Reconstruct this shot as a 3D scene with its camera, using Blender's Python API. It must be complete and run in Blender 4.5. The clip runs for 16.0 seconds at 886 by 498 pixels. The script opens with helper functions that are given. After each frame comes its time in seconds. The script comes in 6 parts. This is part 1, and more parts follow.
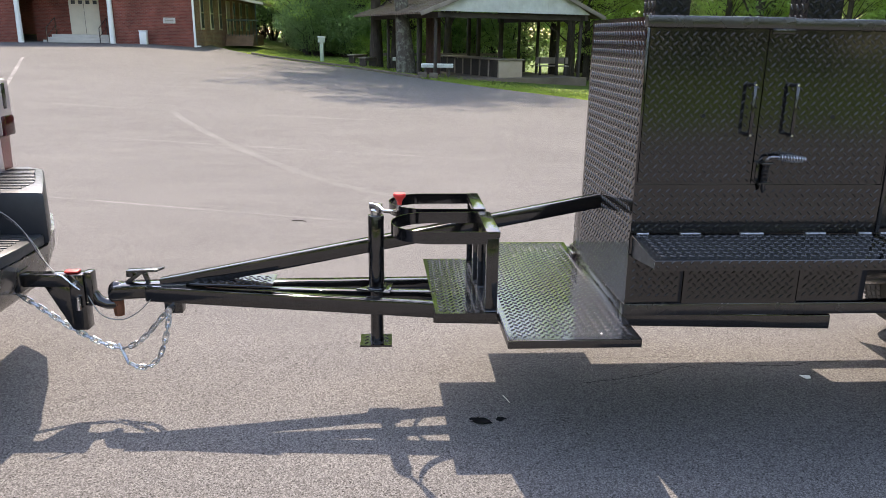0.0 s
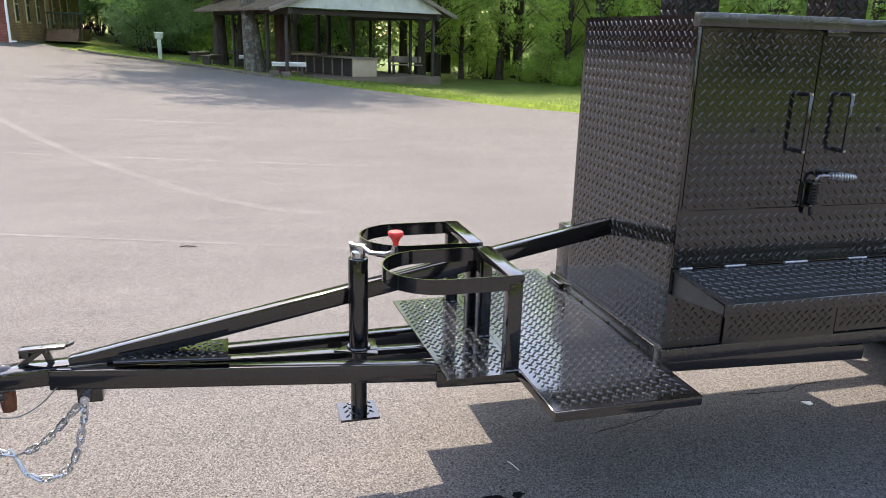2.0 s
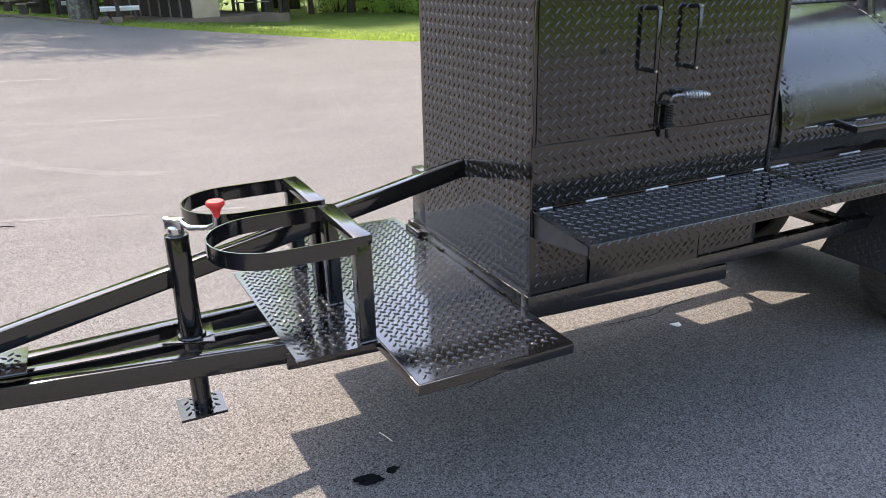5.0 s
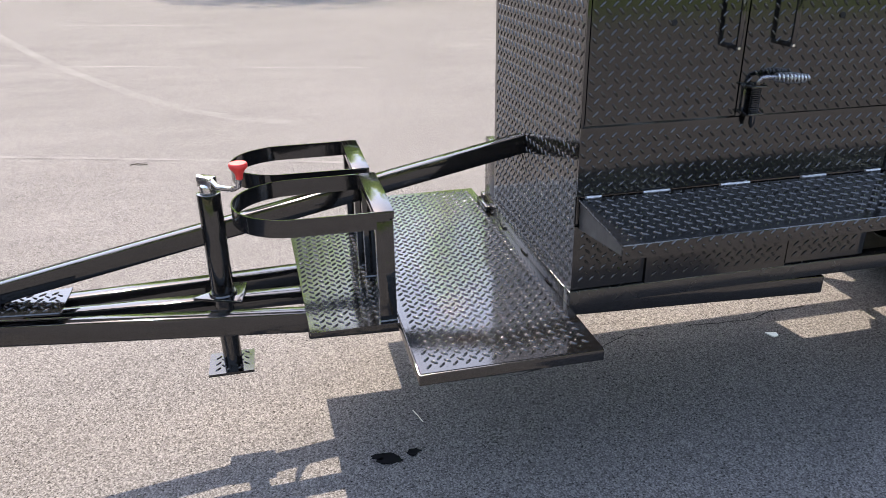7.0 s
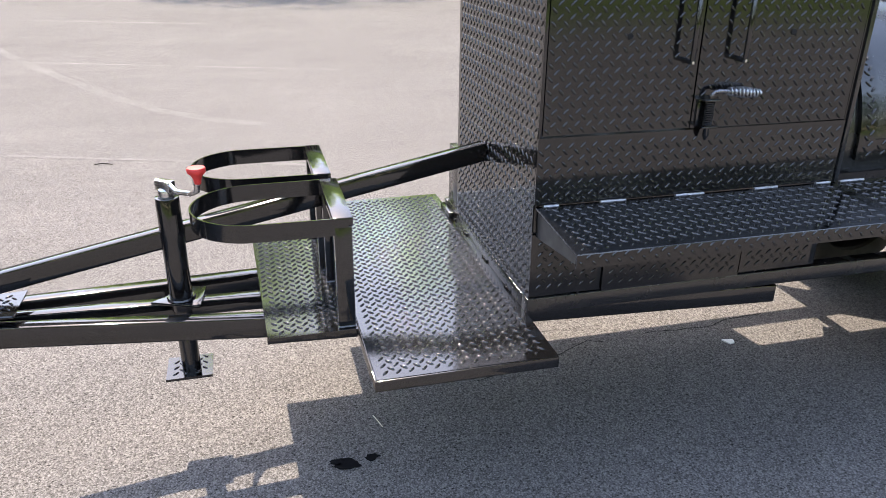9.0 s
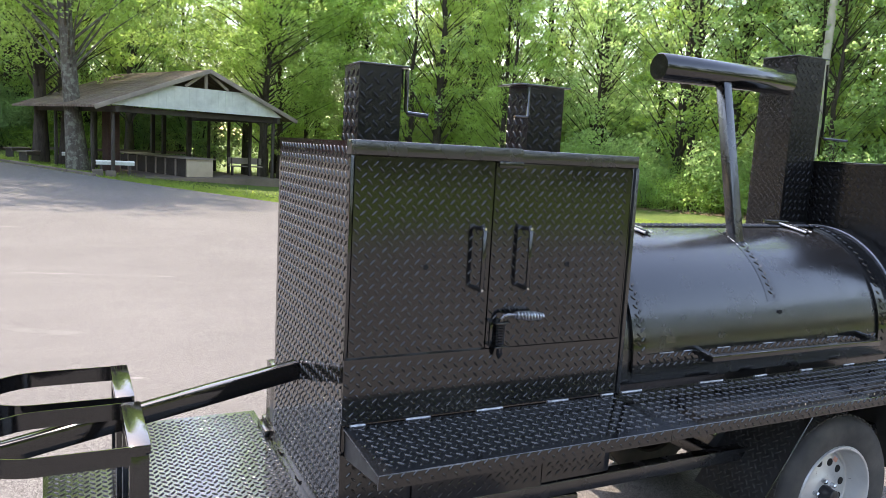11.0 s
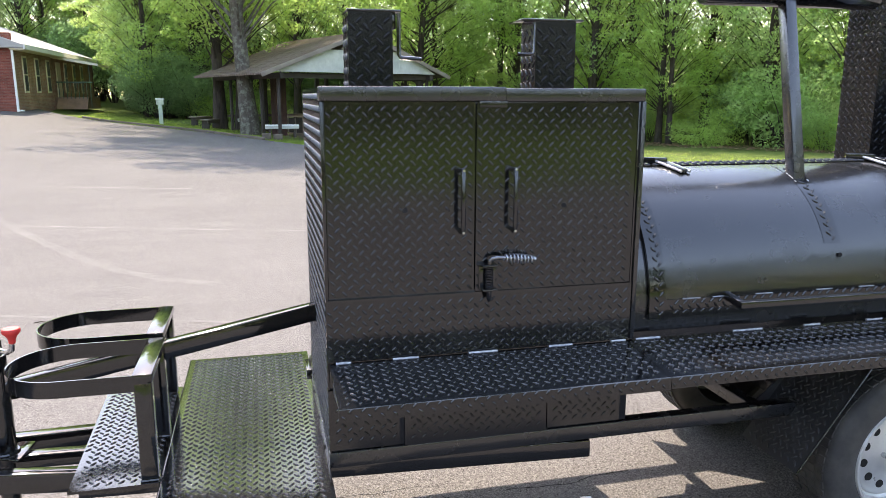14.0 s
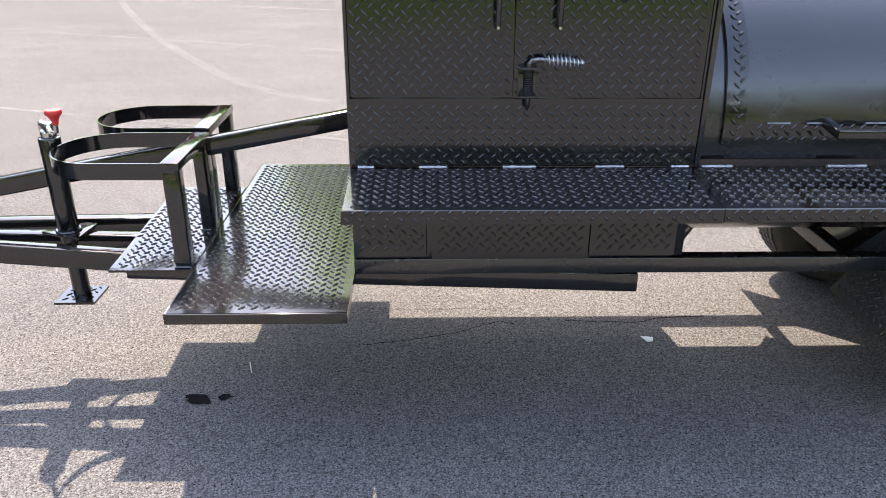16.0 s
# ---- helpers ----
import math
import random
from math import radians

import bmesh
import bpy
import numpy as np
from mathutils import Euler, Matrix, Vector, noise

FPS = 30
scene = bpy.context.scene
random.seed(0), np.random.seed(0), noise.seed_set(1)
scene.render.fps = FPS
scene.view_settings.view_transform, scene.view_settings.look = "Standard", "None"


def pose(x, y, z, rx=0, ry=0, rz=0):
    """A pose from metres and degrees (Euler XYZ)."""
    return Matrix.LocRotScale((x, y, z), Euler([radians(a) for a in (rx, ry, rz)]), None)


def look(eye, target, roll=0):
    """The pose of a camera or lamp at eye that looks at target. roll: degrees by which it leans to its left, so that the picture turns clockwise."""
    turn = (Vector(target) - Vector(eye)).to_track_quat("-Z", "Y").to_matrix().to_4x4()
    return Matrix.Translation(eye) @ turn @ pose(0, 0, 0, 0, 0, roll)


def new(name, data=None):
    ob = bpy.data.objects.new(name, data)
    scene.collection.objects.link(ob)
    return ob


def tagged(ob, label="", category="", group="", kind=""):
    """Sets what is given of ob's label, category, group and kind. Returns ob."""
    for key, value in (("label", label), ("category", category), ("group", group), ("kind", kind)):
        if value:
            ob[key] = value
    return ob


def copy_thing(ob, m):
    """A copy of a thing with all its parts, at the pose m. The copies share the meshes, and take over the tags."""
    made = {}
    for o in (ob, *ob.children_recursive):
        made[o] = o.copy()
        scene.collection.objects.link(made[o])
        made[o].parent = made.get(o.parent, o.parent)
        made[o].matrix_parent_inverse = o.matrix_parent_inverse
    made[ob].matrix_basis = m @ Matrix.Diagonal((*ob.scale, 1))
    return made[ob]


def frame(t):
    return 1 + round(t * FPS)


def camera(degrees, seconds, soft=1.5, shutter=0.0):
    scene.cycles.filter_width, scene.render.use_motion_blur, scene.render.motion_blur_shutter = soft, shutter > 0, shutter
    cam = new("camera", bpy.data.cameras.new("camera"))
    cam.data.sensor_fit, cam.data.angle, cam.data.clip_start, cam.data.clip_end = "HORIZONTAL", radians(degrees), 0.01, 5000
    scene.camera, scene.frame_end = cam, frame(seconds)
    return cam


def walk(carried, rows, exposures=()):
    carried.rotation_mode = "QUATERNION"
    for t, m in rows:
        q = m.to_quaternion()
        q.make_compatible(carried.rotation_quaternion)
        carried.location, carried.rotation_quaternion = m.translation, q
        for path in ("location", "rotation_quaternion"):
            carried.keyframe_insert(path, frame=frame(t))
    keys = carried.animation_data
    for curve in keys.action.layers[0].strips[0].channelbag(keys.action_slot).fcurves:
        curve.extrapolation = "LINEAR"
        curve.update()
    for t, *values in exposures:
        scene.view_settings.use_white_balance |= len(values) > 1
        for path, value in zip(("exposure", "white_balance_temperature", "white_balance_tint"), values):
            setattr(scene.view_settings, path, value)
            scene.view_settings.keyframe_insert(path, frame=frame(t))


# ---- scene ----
cam = camera(61.8, 16.0, soft=0.8)
PATH = [
    (0, (0.067, -0.122, 1.647), (0.192, 1.796, 1.094), 0.8),
    (0.5, (-0.158, 0.055, 1.643), (0.275, 1.927, 1.089), 2.0),
    (1, (-0.307, 0.186, 1.65), (0.226, 2.031, 1.092), 2.3),
    (1.5, (-0.336, 0.404, 1.631), (0.19, 2.251, 1.072), 1.5),
    (2, (-0.427, 0.609, 1.635), (0.097, 2.459, 1.086), 1.5),
    (2.5, (-0.611, 0.791, 1.638), (0.079, 2.584, 1.084), 1.5),
    (3, (-0.689, 0.86, 1.616), (0.049, 2.627, 1.038), 1.7),
    (3.5, (-0.68, 0.882, 1.61), (0.119, 2.61, 0.999), 1.7),
    (4, (-0.589, 0.851, 1.614), (0.316, 2.516, 0.974), 0.5),
    (4.2, (-0.516, 0.834, 1.613), (0.387, 2.495, 0.959), 0.2),
    (6.3, (0.135, 0.918, 1.614), (0.686, 2.674, 0.831), -0.9),
    (6.5, (0.171, 0.905, 1.609), (0.672, 2.671, 0.817), -0.2),
    (7, (0.197, 0.886, 1.616), (0.602, 2.67, 0.808), -0.9),
    (7.5, (0.193, 0.867, 1.616), (0.608, 2.646, 0.802), 0.0),
    (8, (0.202, 0.865, 1.612), (0.647, 2.64, 0.803), 0.3),
    (8.2, (0.21, 0.867, 1.619), (0.664, 2.637, 0.807), 0.4),
    (10.3, (0.284, 0.86, 1.654), (0.888, 2.652, 1.004), 1.5),
    (10.4, (0.29, 0.854, 1.677), (0.952, 2.657, 1.118), 1.8),
    (10.5, (0.3, 0.832, 1.688), (0.994, 2.647, 1.212), 2.1),
    (11, (0.313, 0.749, 1.725), (1.207, 2.517, 1.454), 3.2),
    (11.5, (0.265, 0.627, 1.728), (1.248, 2.348, 1.459), 3.3),
    (12, (0.304, 0.504, 1.733), (1.323, 2.198, 1.434), 3.0),
    (12.5, (0.487, 0.37, 1.724), (1.295, 2.17, 1.396), 1.9),
    (13, (0.632, 0.35, 1.721), (1.31, 2.196, 1.356), 1.1),
    (13.5, (0.743, 0.468, 1.724), (1.304, 2.35, 1.344), 0.5),
    (14, (0.855, 0.536, 1.708), (1.325, 2.437, 1.302), 0.1),
    (14.5, (1.084, 0.553, 1.671), (1.191, 2.457, 1.069), -1.1),
    (15, (1.247, 0.613, 1.577), (1.305, 2.48, 0.863), -1.2),
    (15.5, (1.282, 0.636, 1.553), (1.324, 2.476, 0.772), -0.6),
    (16, (1.264, 0.634, 1.559), (1.311, 2.459, 0.744), 0.3),
]
walk(cam, [(t, look(eye, target, roll)) for t, eye, target, roll in PATH], [(0.0, 2.1, 7650, 20), (3.0, 2.33, 7650, 20), (6.5, 2.37, 7650, 20), (16.0, 2.5, 7650, 20)])

# ---- world, sun ----
SUN_DIR = Vector((-0.13, 0.72, 1.0)).normalized()
world = bpy.data.worlds.new("world")
scene.world = world
world.use_nodes = True
wt = world.node_tree
sky = wt.nodes.new("ShaderNodeTexSky")
sky.sky_type = "NISHITA"
sky.sun_disc = False
sky.sun_elevation = math.asin(SUN_DIR.z)
sky.sun_rotation = math.atan2(SUN_DIR.x, SUN_DIR.y)
sky.air_density, sky.dust_density, sky.ozone_density = 1.22, 0.8, 0.6
wt.links.new(sky.outputs[0], wt.nodes["Background"].inputs[0])
wt.nodes["Background"].inputs[1].default_value = 0.15
sun_data = bpy.data.lights.new("sun", "SUN")
sun_data.energy, sun_data.angle, sun_data.color = 2.0, radians(0.53), (1.0, 1.0, 0.925)
sun = new("sun", sun_data)
sun.matrix_world = look((0, 0, 30), Vector((0, 0, 30)) - SUN_DIR)


# ---- materials ----
class Nodes:
    """A small builder of node materials."""

    def __init__(self, name, rough=0.5, metal=0.0, spec=0.5):
        self.m = bpy.data.materials.new(name)
        self.m.use_nodes = True
        self.t = self.m.node_tree
        self.b = self.t.nodes["Principled BSDF"]
        self.b.inputs["Roughness"].default_value = rough
        self.b.inputs["Metallic"].default_value = metal
        self.b.inputs["Specular IOR Level"].default_value = spec
        self.co = self.t.nodes.new("ShaderNodeTexCoord").outputs["Object"]
        self.bump = None

    def n(self, kind, **values):
        node = self.t.nodes.new(kind)
        for key, value in values.items():
            node.inputs[key.replace("_", " ")].default_value = value
        return node

    def link(self, a, b):
        self.t.links.new(a, b)

    def noise(self, scale, detail=4.0, rough=0.6, stretch=None):
        node = self.n("ShaderNodeTexNoise", Scale=scale, Detail=detail, Roughness=rough)
        src = self.co
        if stretch:
            mp = self.n("ShaderNodeMapping", Scale=stretch)
            self.link(src, mp.inputs[0])
            src = mp.outputs[0]
        self.link(src, node.inputs["Vector"])
        return node.outputs["Fac"]

    def voro(self, scale, feature="F1"):
        node = self.n("ShaderNodeTexVoronoi", Scale=scale)
        node.feature = feature
        self.link(self.co, node.inputs["Vector"])
        return node

    def ramp(self, fac, *stops):
        node = self.t.nodes.new("ShaderNodeValToRGB")
        while len(node.color_ramp.elements) < len(stops):
            node.color_ramp.elements.new(0.5)
        for el, (p, c) in zip(node.color_ramp.elements, stops):
            el.position = p
            el.color = (*c, 1) if isinstance(c, tuple) else (c, c, c, 1)
        self.link(fac, node.inputs[0])
        return node.outputs[0]

    def mix(self, a, b, fac, mode="MIX"):
        node = self.t.nodes.new("ShaderNodeMix")
        node.data_type, node.blend_type = "RGBA", mode
        for src, i in ((fac, 0), (a, 6), (b, 7)):
            if isinstance(src, (int, float)):
                node.inputs[i].default_value = src
            elif isinstance(src, tuple):
                node.inputs[i].default_value = (*src, 1)
            else:
                self.link(src, node.inputs[i])
        return node.outputs[2]

    def color(self, src):
        if isinstance(src, tuple):
            self.b.inputs["Base Color"].default_value = (*src, 1)
        else:
            self.link(src, self.b.inputs["Base Color"])
        return self

    def rough(self, src):
        self.link(src, self.b.inputs["Roughness"])
        return self

    def relief(self, height, dist, strength=1.0):
        node = self.n("ShaderNodeBump", Strength=strength, Distance=dist)
        self.link(height, node.inputs["Height"])
        if self.bump:
            self.link(self.bump, node.inputs["Normal"])
        self.bump = node.outputs[0]
        self.link(self.bump, self.b.inputs["Normal"])
        return self

    def random(self):
        return self.t.nodes.new("ShaderNodeObjectInfo").outputs["Random"]

    def island(self):
        return self.t.nodes.new("ShaderNodeNewGeometry").outputs["Random Per Island"]


def simple(name, col, rough=0.5, metal=0.0, var=0.25, scale=6.0, bump=0.0, fine=60.0):
    k = Nodes(name, rough, metal)
    lo = tuple(c * (1 - var) for c in col)
    hi = tuple(min(1, c * (1 + var)) for c in col)
    k.color(k.mix(k.ramp(k.noise(scale), (0.3, lo), (0.7, hi)), tuple(c for c in col), k.ramp(k.noise(fine, 3), (0.35, 0.0), (0.65, 0.6))))
    k.rough(k.ramp(k.noise(scale * 2.3), (0.3, max(0.02, rough - 0.08)), (0.7, min(1, rough + 0.08))))
    if bump:
        k.relief(k.noise(fine, 4), bump)
    return k.m


def paint_black(name, base=0.006, rough=0.13, peel=0.0006, dust=0.035, coat=0.25):
    """Gloss black brushed-on paint: orange peel, faint dust and smears."""
    k = Nodes(name, rough, 0.0, 0.75)
    k.b.inputs["Coat Weight"].default_value = coat
    k.b.inputs["Coat Roughness"].default_value = rough * 0.8
    k.b.inputs["Coat IOR"].default_value = 1.9
    d = k.ramp(k.noise(3.2, 6, 0.65), (0.45, 0.0), (0.85, dust))
    k.color(k.mix((base, base, base * 1.08), (0.20, 0.18, 0.155), d))
    k.rough(k.ramp(k.noise(9, 5), (0.3, rough * 0.7), (0.72, rough * 1.6)))
    k.relief(k.noise(38, 3), peel, 0.35)
    k.relief(k.noise(240, 2), 0.00015, 0.5)
    return k.m


M = {}
M["gloss"] = paint_black("gloss_black_paint", 0.005, 0.07, dust=0.02, coat=0.15)
M["tread"] = paint_black("tread_plate_black_paint", 0.004, 0.075, 0.0003, 0.01, 0.08)
M["tread"].node_tree.nodes["Principled BSDF"].inputs["Coat Roughness"].default_value = 0.17
M["satin"] = paint_black("satin_black_paint", 0.007, 0.22, 0.0005, 0.06)
M["barrel"] = paint_black("barrel_black_paint", 0.007, 0.2, 0.0012, 0.02, 0.2)
M["matte"] = paint_black("matte_black_steel", 0.014, 0.5, 0.0006, 0.05)
M["stack"] = paint_black("high_heat_black_paint", 0.006, 0.2, 0.0004, 0.015, 0.0)
M["stack"].node_tree.nodes["Principled BSDF"].inputs["Specular IOR Level"].default_value = 0.32
M["weld"] = simple("bare_weld_bead", (0.55, 0.545, 0.535), 0.36, 0.6, 0.3, 30, 0.001, 130)
M["weld_dull"] = simple("painted_over_weld", (0.3, 0.3, 0.31), 0.35, 0.6, 0.5, 30, 0.001, 130)
M["hinge_steel"] = simple("worn_hinge_steel", (0.36, 0.36, 0.37), 0.4, 0.6, 0.4, 30, 0.001, 130)
M["dark_steel"] = simple("oily_dark_steel", (0.20, 0.20, 0.21), 0.28, 0.9, 0.3, 30, 0.0005, 130)
M["steel"] = simple("bright_steel", (0.62, 0.62, 0.63), 0.22, 1.0, 0.15, 20, 0.0003, 150)
M["zinc"] = simple("zinc_plated_chain_steel", (0.55, 0.57, 0.6), 0.3, 0.95, 0.25, 40, 0.0003, 160)
M["red_rubber"] = simple("red_rubber_grip", (0.62, 0.035, 0.03), 0.5, 0.0, 0.15, 20, 0.0005, 90)
M["red_lens"] = simple("red_lens_plastic", (0.55, 0.02, 0.025), 0.15, 0.0, 0.1, 25, 0.0005, 60)
M["rim"] = simple("silver_painted_rim", (0.55, 0.55, 0.54), 0.35, 0.45, 0.1, 14, 0.0004, 120)
M["rust"] = simple("rusty_nut", (0.16, 0.06, 0.03), 0.7, 0.3, 0.4, 40, 0.001, 100)
M["cap"] = simple("dark_steel_hub", (0.05, 0.05, 0.055), 0.35, 0.7, 0.3, 30, 0.0004, 120)
M["sticker"] = simple("pale_sticker", (0.6, 0.3, 0.22), 0.5, 0.0, 0.1, 30)
M["dial"] = simple("silver_dial", (0.72, 0.74, 0.70), 0.12, 0.6, 0.06, 8)
M["hole"] = simple("dark_drilled_hole", (0.003, 0.003, 0.003), 0.8)
M["truck_paint"] = simple("dark_red_truck_paint", (0.16, 0.016, 0.018), 0.12, 0.2, 0.08, 3, 0.0002, 80)
M["truck_pale"] = simple("pale_truck_panel", (0.5, 0.42, 0.40), 0.16, 0.3, 0.05, 3)
M["pad"] = simple("black_plastic_step_pad", (0.03, 0.032, 0.036), 0.38, 0.0, 0.2, 20, 0.0006, 120)
M["chrome"] = simple("dusty_grey_bumper_steel", (0.17, 0.165, 0.16), 0.24, 0.8, 0.15, 5, 0.0004, 60)
M["cable"] = simple("grey_wire", (0.22, 0.22, 0.2), 0.5)
M["white"] = simple("weathered_white_paint", (0.8, 0.81, 0.77), 0.6, 0.0, 0.08, 1.6, 0.002, 25)
M["gable"] = simple("stained_white_boarding", (0.52, 0.53, 0.48), 0.75, 0.0, 0.22, 2.5, 0.002, 25)
M["dirt"] = simple("trodden_brown_earth", (0.17, 0.13, 0.095), 0.95, 0.0, 0.3, 1.5, 0.01, 14)
M["cream"] = simple("cream_trim_paint", (0.66, 0.6, 0.47), 0.6, 0.0, 0.08, 2.0)
M["tan_board"] = simple("tan_plywood", (0.46, 0.37, 0.26), 0.75, 0.0, 0.15, 1.5, 0.002, 20)
M["dark_wood"] = simple("dark_creosote_wood", (0.05, 0.04, 0.032), 0.8, 0.0, 0.3, 3, 0.003, 25)
M["old_wood"] = simple("grey_weathered_wood", (0.24, 0.2, 0.16), 0.85, 0.0, 0.25, 3, 0.004, 30)
M["step_wood"] = simple("brown_stained_steps", (0.22, 0.13, 0.085), 0.85, 0.0, 0.25, 3, 0.003, 25)
M["kerb_wood"] = simple("weathered_kerb_timber", (0.13, 0.105, 0.08), 0.9, 0.0, 0.3, 2, 0.01, 15)
M["concrete"] = simple("pale_concrete", (0.5, 0.47, 0.42), 0.85, 0.0, 0.15, 2, 0.003, 30)
M["shadow_glass"] = simple("dark_window_glass", (0.03, 0.03, 0.032), 0.3)
M["metal_green"] = simple("dark_green_railing", (0.02, 0.05, 0.04), 0.5)
M["lamp_red"] = simple("smoked_red_lens", (0.05, 0.006, 0.008), 0.12, 0.0, 0.1, 25)
M["post_green"] = simple("pale_green_box_paint", (0.45, 0.53, 0.42), 0.6, 0.0, 0.1, 4)
M["pole"] = simple("bleached_utility_pole", (0.42, 0.38, 0.32), 0.85, 0.0, 0.15, 2, 0.004, 20)
M["roof_metal"] = simple("grey_roof_shingles", (0.36, 0.35, 0.34), 0.85, 0.0, 0.12, 1.2, 0.008, 9)
M["mulch"] = simple("fallen_leaf_mulch", (0.3, 0.19, 0.12), 0.95, 0.0, 0.4, 3, 0.03, 14)


def mat_tyre():
    k = Nodes("tyre_rubber", 0.7, 0.0, 0.35)
    k.color(k.mix((0.028, 0.028, 0.029), (0.13, 0.12, 0.105), k.ramp(k.noise(7, 6), (0.35, 0.1), (0.8, 0.75))))
    k.relief(k.noise(90, 3), 0.0006)
    return k.m


def mat_asphalt(name="worn_grey_asphalt", pale=1.0):
    k = Nodes(name, 0.95, 0.0, 0.1)
    stones = k.voro(165)
    fine = k.voro(380)
    tone = k.ramp(stones.outputs["Color"], (0.2, (0.070, 0.066, 0.063)), (0.5, (0.146, 0.138, 0.132)), (0.8, (0.236, 0.224, 0.214)))
    tone = k.mix(tone, k.ramp(fine.outputs["Color"], (0.25, (0.080, 0.075, 0.071)), (0.75, (0.224, 0.211, 0.199))), 0.35)
    gaps = k.ramp(stones.outputs["Distance"], (0.42, (1, 1, 1)), (0.8, (0.42, 0.41, 0.41)))
    tone = k.mix(tone, gaps, 0.8, "MULTIPLY")
    pits = k.ramp(k.noise(115, 2, 0.5, (0.7, 1.3, 1)), (0.32, (0.2, 0.195, 0.19)), (0.40, (1.04, 1.04, 1.04)))
    tone = k.mix(tone, pits, 1.0, "MULTIPLY")
    blot = k.ramp(k.noise(0.35, 6, 0.6), (0.3, (0.92, 0.915, 0.91)), (0.7, (1.09, 1.085, 1.08)))
    tone = k.mix(tone, blot, 1.0, "MULTIPLY")
    streak = k.ramp(k.noise(1.1, 7, 0.7, (0.5, 2.2, 1)), (0.35, (0.93, 0.93, 0.93)), (0.68, (1.07, 1.065, 1.06)))
    tone = k.mix(tone, streak, 1.0, "MULTIPLY")
    specks = k.voro(9)
    tone = k.mix(tone, (0.05, 0.046, 0.042), k.ramp(specks.outputs["Distance"], (0.03, 0.8), (0.055, 0.0)))
    if pale != 1.0:
        tone = k.mix(tone, (pale, pale * 0.94, pale * 0.9), k.mix(k.ramp(k.noise(9, 5, 0.7), (0.3, 0.05), (0.65, 0.75)), k.ramp(k.noise(0.9, 4, 0.6), (0.35, 0.15), (0.6, 1.0)), 1.0, "MULTIPLY"))
    k.color(tone)
    k.relief(k.ramp(stones.outputs["Distance"], (0.0, 1.0), (0.8, 0.0)), 0.002, 0.7)
    k.relief(k.noise(115, 2, 0.5, (0.7, 1.3, 1)), 0.0015, 0.45)
    return k.m


def mat_shingle():
    """Old shingles with dark runs of moss and pale streaks down the slope."""
    k = Nodes("brown_mossy_shingles", 0.92, 0.0, 0.2)
    runs = k.ramp(k.noise(2.2, 6, 0.7, (0.35, 3.0, 0.35)), (0.3, (0.075, 0.052, 0.040)), (0.5, (0.16, 0.12, 0.095)), (0.75, (0.27, 0.235, 0.20)))
    k.color(k.mix(runs, k.ramp(k.noise(14, 4, 0.7), (0.35, (0.65, 0.62, 0.6)), (0.65, (1.15, 1.12, 1.1))), 1.0, "MULTIPLY"))
    k.relief(k.noise(9, 5, 0.7), 0.02)
    return k.m


def mat_grass():
    k = Nodes("mown_grass_soil", 0.95, 0.0, 0.2)
    g = k.ramp(k.noise(0.6, 6, 0.65), (0.3, (0.064, 0.100, 0.024)), (0.52, (0.100, 0.150, 0.030)), (0.72, (0.165, 0.160, 0.065)))
    g = k.mix(g, k.ramp(k.noise(24, 4), (0.3, (0.045, 0.072, 0.015)), (0.7, (0.125, 0.175, 0.036))), 0.45)
    k.color(g)
    k.relief(k.noise(30, 5), 0.05)
    return k.m


def mat_leaf(name, dark, light, through_col):
    k = Nodes(name, 0.55, 0.0, 0.35)
    r = k.island()
    tone = k.ramp(r, (0.0, dark), (0.6, light), (1.0, tuple(c * 1.25 for c in light)))
    tone = k.mix(tone, k.ramp(k.random(), (0.0, (0.78, 0.85, 0.8)), (1.0, (1.12, 1.1, 1.0))), 1.0, "MULTIPLY")
    k.color(tone)
    tr = k.t.nodes.new("ShaderNodeBsdfTranslucent")
    k.link(k.mix(tone, through_col, 0.6), tr.inputs[0])
    mx = k.t.nodes.new("ShaderNodeMixShader")
    mx.inputs[0].default_value = 0.66
    out = k.t.nodes["Material Output"]
    k.link(k.b.outputs[0], mx.inputs[1])
    k.link(tr.outputs[0], mx.inputs[2])
    k.link(mx.outputs[0], out.inputs[0])
    return k.m


def mat_bark(name, a, b, patch=None):
    k = Nodes(name, 0.95, 0.0, 0.2)
    t = k.ramp(k.noise(9, 6, 0.7, (1, 1, 0.22)), (0.3, a), (0.7, b))
    if patch:
        t = k.mix(t, patch, k.ramp(k.noise(5, 5, 0.7), (0.5, 0.0), (0.6, 0.85)))
    k.color(t)
    k.relief(k.noise(11, 6, 0.7, (1, 1, 0.2)), 0.05)
    return k.m


